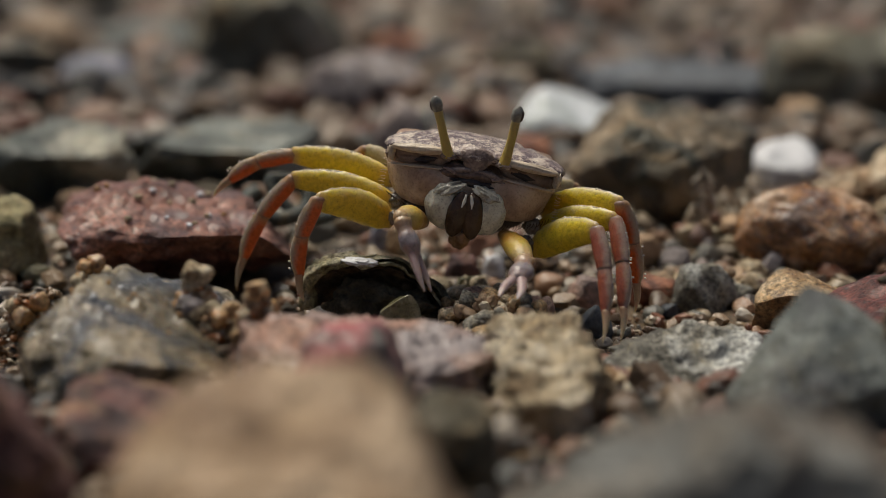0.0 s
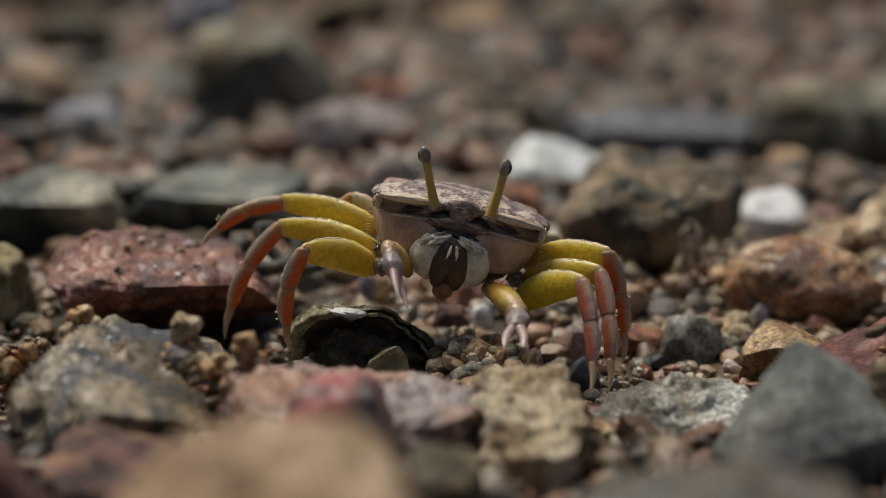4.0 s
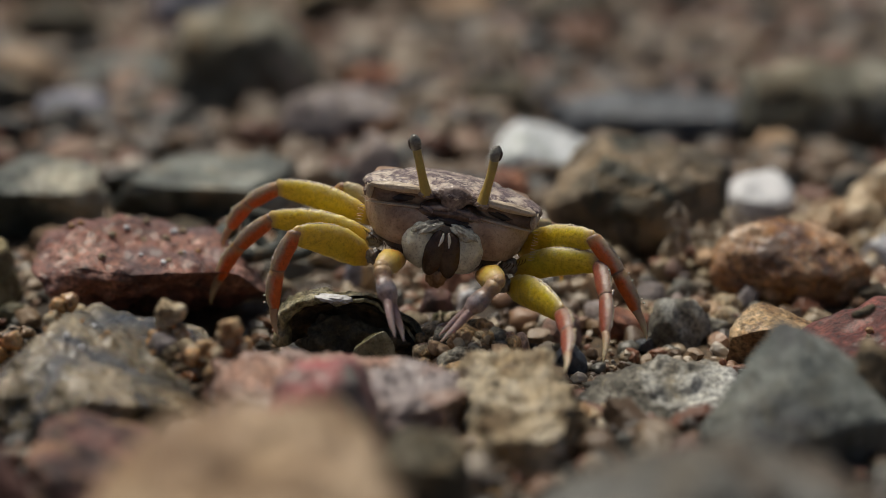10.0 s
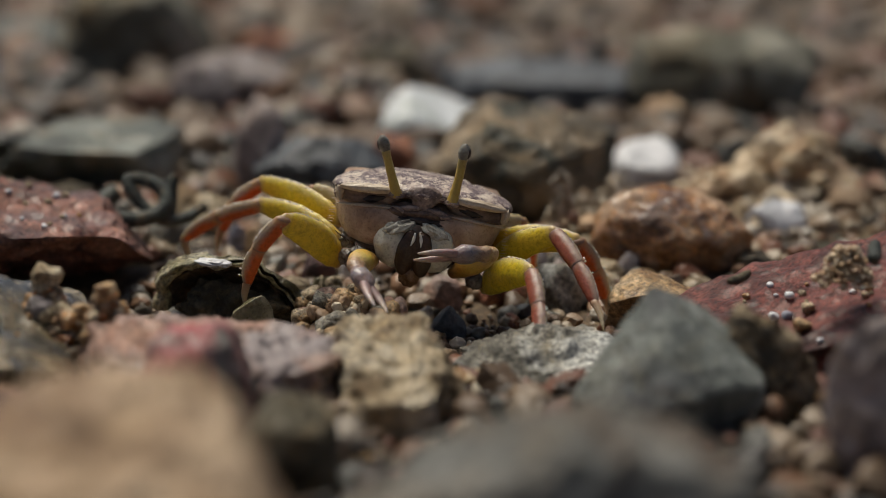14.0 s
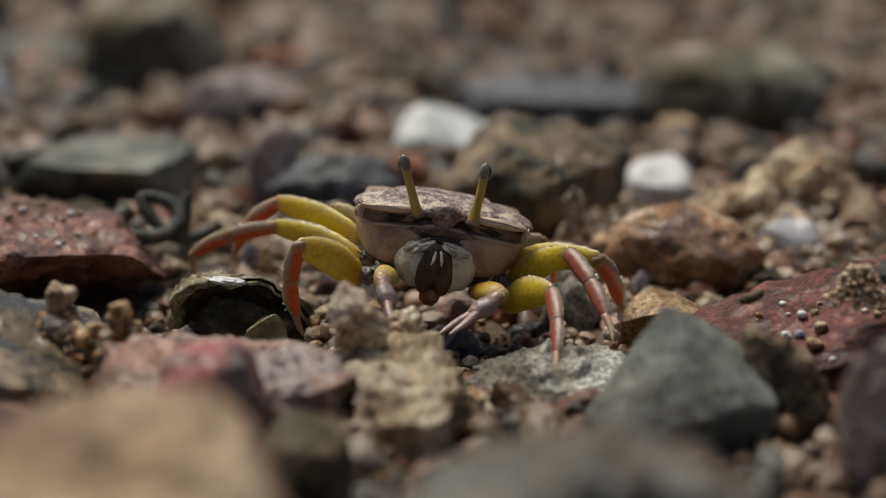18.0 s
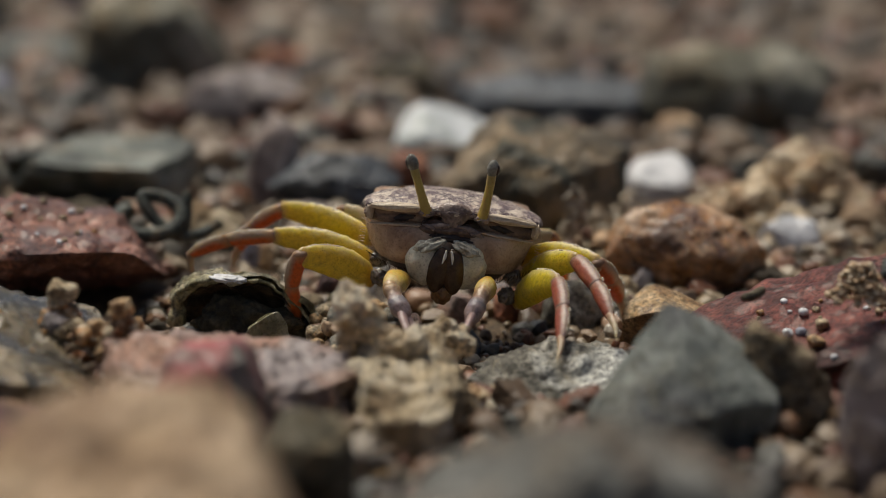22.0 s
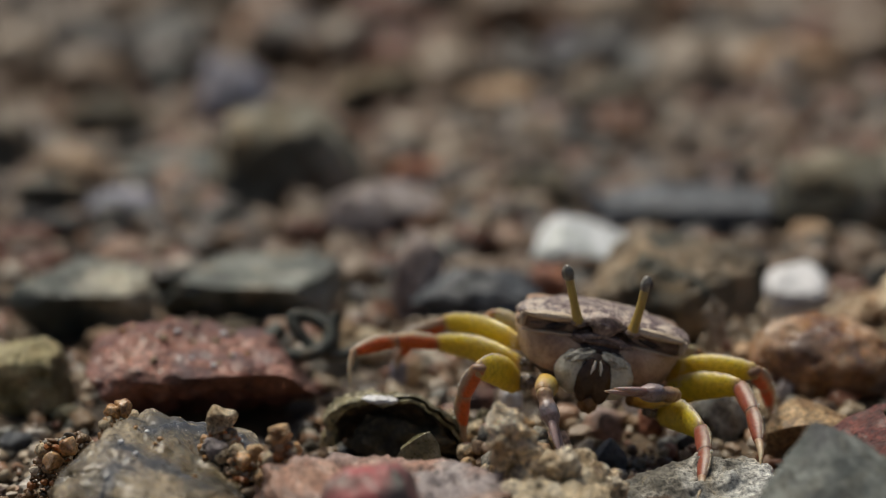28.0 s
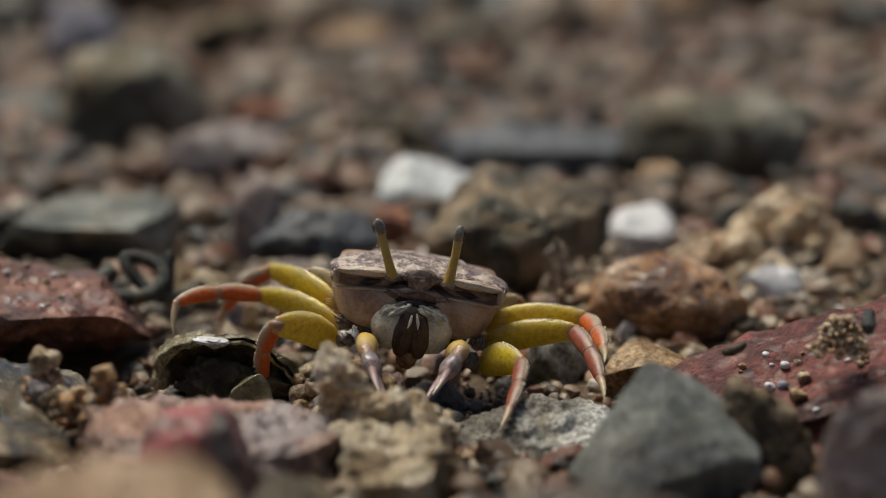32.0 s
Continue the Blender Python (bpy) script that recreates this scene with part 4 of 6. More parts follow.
LEG_LENGTHS = {'right_first': (6.24, 8.38), 'right_second': (7.96, 10.41), 'right_third': (8.11, 7.58), 'left_first': (7.60, 9.01), 'left_second': (7.15, 9.85), 'left_third': (7.66, 8.83)}
# seconds, knee x y z, foot x y z (mm)
LEG_KEYS['right_first'] = [
    (8, -8.2, -48.3, 11.4, -9.2, -47.9, 3.1),
    (9.5, -7.8, -49.2, 11.6, -8.8, -48.5, 3.3),
    (10, -7.9, -48.1, 11.6, -9.2, -47.9, 3.3),
    (11, -1.9, -46.6, 10.2, -2.5, -53.4, 5.4),
    (12, 0.8, -46.8, 11.2, -0.2, -51.7, 4.5),
    (14, 0.6, -48.7, 9.9, -2.3, -46.7, 2.3),
    (17, 0.8, -49.1, 9.5, 1.5, -47.1, 1.4),
    (20, 0.8, -47.9, 9, 1.2, -45.1, 1.1),
    (22, 0.8, -47.9, 8.3, 1.4, -44.7, 0.6),
    (23, 2.3, -48, 9.4, 1.4, -46.1, 1.3),
    (28, 3, -50.6, 9.6, 2.3, -46.9, 2.1),
    (32, 0.4, -49.6, 8, -0.2, -45.3, 0.8),
]
# seconds, knee x y z, foot x y z (mm)
LEG_KEYS['right_second'] = [
    (8, -10.3, -41.3, 11.5, -14.9, -40.7, 2.2),
    (9.5, -9.9, -40.2, 11.2, -14.6, -39.6, 1.9),
    (10, -9.9, -41.2, 11.3, -15.1, -37.2, 3.1),
    (11, -4.3, -43.6, 10.5, -9.2, -38, 3.3),
    (12, -0.9, -38.2, 8.9, -7.2, -34.9, 1.3),
    (14, -1.2, -39, 9, -9.2, -35, 3.5),
    (17, -1.2, -39.3, 8.9, -10, -36.4, 4.2),
    (20, -0.7, -39.5, 8.5, -9.5, -36.1, 4.1),
    (22, -1.3, -41.2, 8.2, -10.1, -37.2, 4.5),
    (23, -0.3, -40.2, 7.5, -9.2, -36.3, 3.8),
    (28, -0.1, -39.2, 8.8, -9.1, -44.5, 8.4),
    (32, -1, -38.6, 7.8, -9.7, -44.4, 7.6),
]
# seconds, knee x y z, foot x y z (mm)
LEG_KEYS['right_third'] = [
    (8, -10.3, -39.5, 13.1, -16.8, -38.4, 9.3),
    (9.5, -10, -38.4, 12.8, -16.5, -37.2, 9.1),
    (10, -9.4, -38.3, 13.2, -14.1, -36.1, 7.6),
    (11, -4.4, -41.9, 11.8, -8.4, -40, 5.6),
    (12, -1.5, -36.9, 10.4, -5.8, -33.9, 4.9),
    (14, -1.3, -37, 10.2, -4.9, -34.7, 4),
    (17, -1.1, -37.3, 10.4, -4.8, -34.8, 4.2),
    (20, -0.6, -37.4, 10.1, -4.5, -34.5, 4.3),
    (22, -0.7, -38, 9.7, -4.8, -35, 4),
    (23, 0.4, -37.2, 9, -3.6, -34.5, 3.2),
    (28, 0.6, -36.4, 9.9, -3.7, -32.7, 4.9),
    (32, -0.3, -36, 9.1, -4.6, -33, 3.6),
]
# seconds, knee x y z, foot x y z (mm)
LEG_KEYS['left_first'] = [
    (8, 13.5, -51.2, 9.6, 13.9, -56.1, 2.1),
    (9.5, 13.9, -50.8, 9.6, 14.1, -55.7, 2),
    (10, 12.7, -52.5, 6.2, 12.7, -61.2, 3.9),
    (11, 17.3, -52.4, 7.7, 19.1, -60.2, 3.5),
    (12, 19.8, -52.1, 6.3, 19.9, -60.6, 3.2),
    (14, 19.9, -52.2, 6.5, 20, -59.3, 1),
    (17, 20.2, -52.5, 6.1, 19.8, -60.1, 1.3),
    (20, 21.3, -51.5, 7.8, 21.5, -59.1, 3),
    (22, 20.8, -52.3, 7.1, 20.4, -60.2, 3),
    (23, 19.9, -53.3, 3.8, 18.7, -61.7, 0.7),
    (28, 20.6, -52.9, 4.8, 19.8, -61.3, 1.7),
    (32, 19.5, -52.6, 5.3, 17.4, -61, 2.6),
]
# seconds, knee x y z, foot x y z (mm)
LEG_KEYS['left_second'] = [
    (8, 15.1, -48.2, 9.8, 15.4, -53.6, 1.5),
    (9.5, 15.4, -47.7, 9.7, 15.8, -53, 1.5),
    (10, 16, -47.6, 9, 15.9, -55.5, 3.2),
    (11, 21.8, -46.1, 8.9, 22.9, -54.4, 3.7),
    (12, 21.9, -47.6, 8.6, 24.7, -55.8, 3.8),
    (14, 22.1, -48, 8.6, 25.4, -55.2, 2.8),
    (17, 21.9, -48.5, 8.8, 24.9, -56.4, 3.7),
    (20, 22.9, -48.5, 8.5, 25.5, -56.6, 3.6),
    (22, 22.5, -49.3, 8.2, 25.1, -57.9, 4.1),
    (23, 24.4, -48.4, 7.4, 25.8, -57.6, 4),
    (28, 24.2, -48.2, 7, 25, -57.2, 3.1),
    (32, 23.9, -46.1, 6.2, 25.7, -55.3, 3.1),
]
# seconds, knee x y z, foot x y z (mm)
LEG_KEYS['left_third'] = [
    (8, 15.7, -47, 10.8, 16.9, -46.6, 2),
    (9.5, 16, -46.4, 10.7, 17.2, -46, 1.9),
    (10, 15.5, -47.4, 11, 19.6, -49.7, 3.4),
    (11, 22, -46.6, 9, 24.2, -42.6, 1.4),
    (12, 24.2, -45.1, 7, 25.5, -53.4, 4.1),
    (14, 24, -46.2, 7.6, 26.7, -42.1, 0.2),
    (17, 24.4, -46.1, 7.6, 26.8, -40.4, 1.3),
    (20, 24.7, -46.7, 7.6, 27, -40.8, 1.4),
    (22, 24.4, -47.5, 7.5, 26.7, -41.4, 1.6),
    (23, 26.1, -46.1, 6.4, 28.1, -39.3, 1.1),
    (28, 25.5, -46.1, 7.6, 27.3, -39.5, 2),
    (32, 25, -44.2, 6.6, 25.9, -52.9, 5.4),
]
ELBOW_RIGHT = [(0, -1.5, -51.1, 10.7), (1, -0.7, -51.4, 10.6), (2, -2.5, -50, 11.4), (3, -1.5, -50.8, 11.6), (6, -2.2, -49.3, 12.9), (7, -1.8, -51.2, 10.4), (8, -0.7, -51.5, 9.2), (9, -3, -50.3, 10.8), (10, -1.1, -51.4, 9.7), (11, 5.3, -51.5, 7.8), (12, 5, -49.3, 9.3), (13, 4.7, -46.7, 9.5), (14, 6.3, -51.3, 7.1), (17, 6.5, -50.9, 8.3), (18, 7.3, -51.4, 7.4), (18.5, 6.1, -49.5, 9.3), (19, 7, -50.8, 8.4), (20, 7.6, -51.3, 7.5), (20.5, 9, -50.9, 8.4), (21, 9, -51.6, 6.4), (22, 7.9, -51.5, 6.5), (22.5, 7.5, -50.3, 8), (23, 8.7, -51.3, 7.2), (24, 8.5, -51, 8), (24.5, 6.7, -49.7, 8.5), (27, 7.4, -50.4, 9), (28, 8.2, -51.4, 7.9), (28.5, 7.2, -51.1, 7.5), (29, 8.6, -51.5, 7.9), (30, 7.9, -51, 8.8), (30.5, 8.8, -51, 9), (31, 5.9, -50.3, 7.7), (32, 7.4, -51.6, 6.4)]
TIP_RIGHT = [(0, 0.4, -54.1, 5.6), (1, 0.4, -47.2, 6.1), (2, -0.4, -54.7, 8), (3, -0.1, -56.3, 9.2), (6, -2.6, -54.3, 9.1), (7, -3.4, -56.6, 7.8), (8, -4.7, -55.1, 6.1), (9, -2.5, -51.8, 4.8), (10, 0.2, -55.4, 5.1), (11, 6.9, -57, 5.6), (12, 7.8, -54.3, 6.8), (13, 9.5, -49.6, 6.8), (14, 8.1, -56.9, 5), (17, 8.7, -54.1, 3.5), (18, 8.5, -56.7, 4.4), (18.5, 9.5, -54.7, 9.7), (19, 7.9, -55, 4), (20, 9.9, -55.3, 3.3), (20.5, 11.2, -47.1, 4), (21, 11, -57.1, 4.6), (22, 9.9, -56.4, 3.3), (22.5, 11.8, -54.7, 8.8), (23, 9.9, -56.2, 3.6), (24, 7.8, -55.2, 3.6), (24.5, 9.5, -47.3, 3.5), (27, 8.9, -54, 4.2), (28, 9.6, -55.4, 3.3), (28.5, 10.3, -46.4, 4.8), (29, 10, -53.2, 1.8), (30, 8.4, -56.2, 5.5), (30.5, 8.2, -46.5, 4.8), (31, 6.6, -54.5, 3.1), (32, 8.5, -57.3, 4.2)]
ELBOW_LEFT = [(0, 8.1, -51.2, 7.3), (1, 9.5, -50.4, 7.8), (2, 7, -51.5, 7.2), (3, 8.3, -51.2, 7.9), (6, 8.3, -50.5, 6.4), (7, 8, -51, 6.8), (8, 8.6, -50.8, 7), (9, 8.7, -50.7, 7), (10, 8.3, -51.2, 8.8), (11, 14.7, -51.1, 5.8), (12, 16.6, -50.3, 6.3), (13, 15.1, -51.4, 5.2), (14, 16.9, -49.8, 7.5), (16.5, 16.2, -49.9, 8.1), (17, 14.9, -51.6, 5.9), (18, 16.6, -51.1, 6.1), (18.5, 15.3, -51.5, 6.6), (19, 17.2, -50.3, 7.6), (20, 17, -50.5, 7.6), (21, 14.9, -51.6, 5.1), (22, 15.1, -51.5, 6.1), (23, 16.7, -51.5, 5.7), (24, 15.1, -51.4, 4.3), (24.5, 16.5, -51.6, 5.3), (27, 15.6, -51.6, 5.3), (28, 18.6, -50, 6.9), (29, 15.5, -51.5, 4.6), (30, 16.7, -51.4, 5.6), (31, 16.1, -51.5, 6), (32, 14.7, -51.4, 6)]
TIP_LEFT = [(0, 6.8, -57.1, 5.8), (1, 7.2, -55.6, 5.5), (2, 6.3, -57.4, 5.6), (3, 7.7, -57.1, 6.3), (6, 8.9, -56.4, 4.7), (7, 8.3, -57, 5.2), (8, 8.3, -56.9, 5.7), (9, 9.6, -56.7, 6.4), (10, 3.5, -52.4, 4.2), (11, 12.8, -56.9, 4.4), (12, 14, -55.5, 4.1), (13, 12.8, -57, 3.8), (14, 11.1, -52, 7.9), (16.5, 10.4, -52.1, 8.7), (17, 12, -55.6, 2.2), (18, 12.3, -55.1, 4), (18.5, 13.7, -55.6, 2.3), (19, 12.1, -53.5, 9.3), (20, 14.5, -52, 2.1), (21, 13.6, -57.5, 3.8), (22, 13.1, -56.7, 3.3), (23, 14.2, -55.5, 1.6), (24, 14.2, -57.3, 2.6), (24.5, 13.8, -56.2, 2.2), (27, 13.4, -57, 3.4), (28, 13.6, -53.3, 8.3), (29, 12.6, -56.8, 3.3), (30, 12, -54.4, 2.9), (31, 13.8, -56.7, 3.5), (32, 12.2, -56.7, 3.9)]


def blob(rx, ry, rz, at=(0, 0, 0), fine=4, wobble=0.05, seed=0.0, turn=(0, 0, 0)):
    """A rounded lump with slightly uneven sides (mm)."""
    bm = bmesh.new()
    bmesh.ops.create_icosphere(bm, subdivisions=fine, radius=1.0)
    rot = Euler([radians(a) for a in turn]).to_matrix()
    for v in bm.verts:
        n = v.co.copy()
        k = 1 + wobble * noise.noise(n * 2.2 + Vector((seed, seed, 0)))
        v.co = (rot @ Vector((n.x * rx * k, n.y * ry * k, n.z * rz * k)) + Vector(at)) * MM
    return bm


def limb(length, prof, bow=0.0, flat=0.65, rings=20, sides=20, z0=0.0, seed=0.0, rough=0.03, z1=None):
    """A limb segment along +z with rounded ends, from z0 to z1 of a limb of that length; prof gives its half breadth along it (mm), bow its bulge towards +x."""
    bm = bmesh.new()
    dorsal, run = bm.verts.layers.float.new("dorsal"), bm.verts.layers.float.new("run")
    z1 = length if z1 is None else z1
    rows = []
    steps = [(0.0, -0.42, 0.35), (0.0, -0.26, 0.75)] + [(i / rings, 0.0, 1.0) for i in range(rings + 1)] + [(1.0, 0.26, 0.75), (1.0, 0.42, 0.35)]
    for s, out, shrink in steps:
        k = s * (len(prof) - 1)
        j = min(int(k), len(prof) - 2)
        f = k - j
        f = f * f * (3 - 2 * f)
        r = prof[j] * (1 - f) + prof[j + 1] * f
        z = z0 + (z1 - z0) * s + out * r
        r *= shrink
        cx = bow * math.sin(math.pi * z / length)
        row = []
        for a in range(sides):
            th = 2 * math.pi * a / sides
            q = 1 + rough * noise.noise((math.cos(th) * 2 + seed, math.sin(th) * 2, z * 1.3)) * 2
            q += 0.05 * max(0.0, math.cos(th)) ** 6 * max(0.0, math.sin(z * 7.0 + seed)) ** 2
            v = bm.verts.new(((cx + r * q * math.cos(th)) * MM, r * q * flat * math.sin(th) * MM, z * MM))
            v[dorsal], v[run] = math.cos(th), s
            row.append(v)
        rows.append(row)
    for a, b in zip(rows, rows[1:]):
        for i in range(sides):
            bm.faces.new((a[i], a[(i + 1) % sides], b[(i + 1) % sides], b[i]))
    bm.faces.new(rows[0][::-1])
    bm.faces.new(rows[-1])
    return bm


def crest(length, prof, bow, z0, z1, thick, seed):
    """The granular pale ridge on the upper edge of a limb segment: a thin knobbed keel (mm)."""
    bm = bmesh.new()
    rows, n, sides = [], 120, 8
    for i in range(n + 1):
        s = i / n
        k = s * (len(prof) - 1)
        j = min(int(k), len(prof) - 2)
        f = (k - j) ** 2 * (3 - 2 * (k - j))
        z = z0 + (z1 - z0) * s
        x = bow * math.sin(math.pi * z / length) + 0.96 * (prof[j] * (1 - f) + prof[j + 1] * f)
        knob = thick * (0.55 + 0.9 * max(0.0, math.sin(i * 1.25 + seed)) ** 2 * (0.5 + noise.noise((i * 0.9, seed, 0.0))) + 0.25 * noise.noise((i * 2.1, seed, 4.0)))
        knob *= min(1.0, 6 * s + 0.2, 6 * (1 - s) + 0.2)
        rows.append([bm.verts.new(((x + knob * math.cos(a)) * MM, knob * 1.1 * math.sin(a) * MM, z * MM)) for a in (2 * math.pi * q / sides for q in range(sides))])
    for a, b in zip(rows, rows[1:]):
        for i in range(sides):
            bm.faces.new((a[i], a[(i + 1) % sides], b[(i + 1) % sides], b[i]))
    return bm


def along(a, b, side):
    """Pose with +z from a to b and +x towards side."""
    z = (b - a).normalized()
    x = (side - z * side.dot(z)).normalized()
    y = z.cross(x)
    return Matrix(((x.x, y.x, z.x, a.x), (x.y, y.y, z.y, a.y), (x.z, y.z, z.z, a.z), (0, 0, 0, 1)))


def shield_bm():
    """The carapace: a broad low dome, widest at its front corners, with a rolled brow and a thick rim."""
    bm = bmesh.new()
    ns, ntt = 72, 44
    def half(t):
        return 7.0 + 0.25 * math.sin(math.pi * min(1, t * 2.2)) - 2.6 * max(0.0, t - 0.25) ** 1.4 * 1.5
    top, low = [], []
    for j in range(ntt + 1):
        t = j / ntt
        a, b = [], []
        for i in range(ns + 1):
            s = -1 + 2 * i / ns
            y = 9.2 * t + 0.9 * (1 - t) * s * s - 0.55 * (1 - t) * math.exp(-(s / 0.17) ** 2)
            x = half(t) * s
            edge = min(1.0, (1 - abs(s)) / 0.12, t / 0.10 + 0.05, (1 - t) / 0.12 + 0.05)
            round_off = math.sqrt(max(0.0, 1 - (1 - edge) ** 2))
            z = -0.38 + 0.46 * round_off + (1 - abs(s) ** 2.7) * (0.15 + 0.98 * math.sin(math.pi * min(1, 0.10 + 0.72 * t))) - 0.9 * t * t
            z += 0.10 * noise.noise((x * 0.8, y * 0.8, 5)) + 0.07 * noise.noise((x * 2.2, y * 2.2, 9)) + 0.05 * noise.noise((x * 5.0, y * 5.0, 3))
            z -= 0.16 * math.exp(-((abs(x) - 2.6 - 0.25 * y) / 0.35) ** 2) * (1 if t > 0.12 else 0)
            a.append(bm.verts.new((x * MM, y * MM, z * MM)))
            b.append(bm.verts.new((x * 0.95 * MM, (y * 0.95 + 0.35) * MM, (min(z, -0.1) - 0.18) * MM)))
        top.append(a)
        low.append(b)
    for g, flip in ((top, False), (low, True)):
        for j in range(ntt):
            for i in range(ns):
                q = (g[j][i], g[j][i + 1], g[j + 1][i + 1], g[j + 1][i])
                bm.faces.new(q[::-1] if flip else q)
    ring_t = top[0] + [r[-1] for r in top[1:]] + top[-1][-2::-1] + [r[0] for r in top[-2:0:-1]]
    ring_l = low[0] + [r[-1] for r in low[1:]] + low[-1][-2::-1] + [r[0] for r in low[-2:0:-1]]
    n = len(ring_t)
    for i in range(n):
        bm.faces.new((ring_t[(i + 1) % n], ring_t[i], ring_l[i], ring_l[(i + 1) % n]))
    bmesh.ops.recalc_face_normals(bm, faces=bm.faces)
    return bm


CHEEKS = [(-0.15, 6.3, 1.5, 8.6), (-1.05, 6.45, 1.2, 8.8), (-1.32, 6.75, 0.15, 8.9), (-1.5, 6.85, -0.15, 8.9), (-1.9, 6.85, -0.35, 8.8), (-2.6, 6.65, -0.5, 8.6), (-3.4, 6.35, -0.5, 8.2), (-4.0, 6.0, -0.4, 7.8), (-4.45, 5.6, -0.1, 7.6), (-4.5, 5.2, 0.4, 7.3)]
UNDERSIDE = [(-4.3, 5.2, 0.3, 7.5), (-5.0, 4.7, 0.3, 7.2), (-5.6, 3.7, 0.7, 6.6), (-6.1, 2.7, 1.4, 6.0), (-6.4, 1.2, 2.6, 5.0)]


def hull_bm(levels):
    """A tapering bowl from levels of height, half breadth, front and back (mm)."""
    bm = bmesh.new()
    rows, sides = [], 56
    for z, a, yf, yb in levels:
        row = []
        for k in range(sides):
            th = 2 * math.pi * k / sides
            c, s = math.cos(th), math.sin(th)
            e = 2 / 3.0
            x = a * math.copysign(abs(c) ** e, c)
            y = (yf + yb) / 2 + (yb - yf) / 2 * math.copysign(abs(s) ** e, s)
            w = 0.10 * noise.noise((x * 0.7, y * 0.7, z * 0.9))
            row.append(bm.verts.new(((x + w) * MM, (y + w + 0.28 * max(0, abs(x) - 4)) * MM, z * MM)))
        rows.append(row)
    for a, b in zip(rows, rows[1:]):
        for i in range(sides):
            bm.faces.new((a[i], b[i], b[(i + 1) % sides], a[(i + 1) % sides]))
    bm.faces.new(rows[0])
    bm.faces.new(rows[-1][::-1])
    bmesh.ops.recalc_face_normals(bm, faces=bm.faces)
    return bm


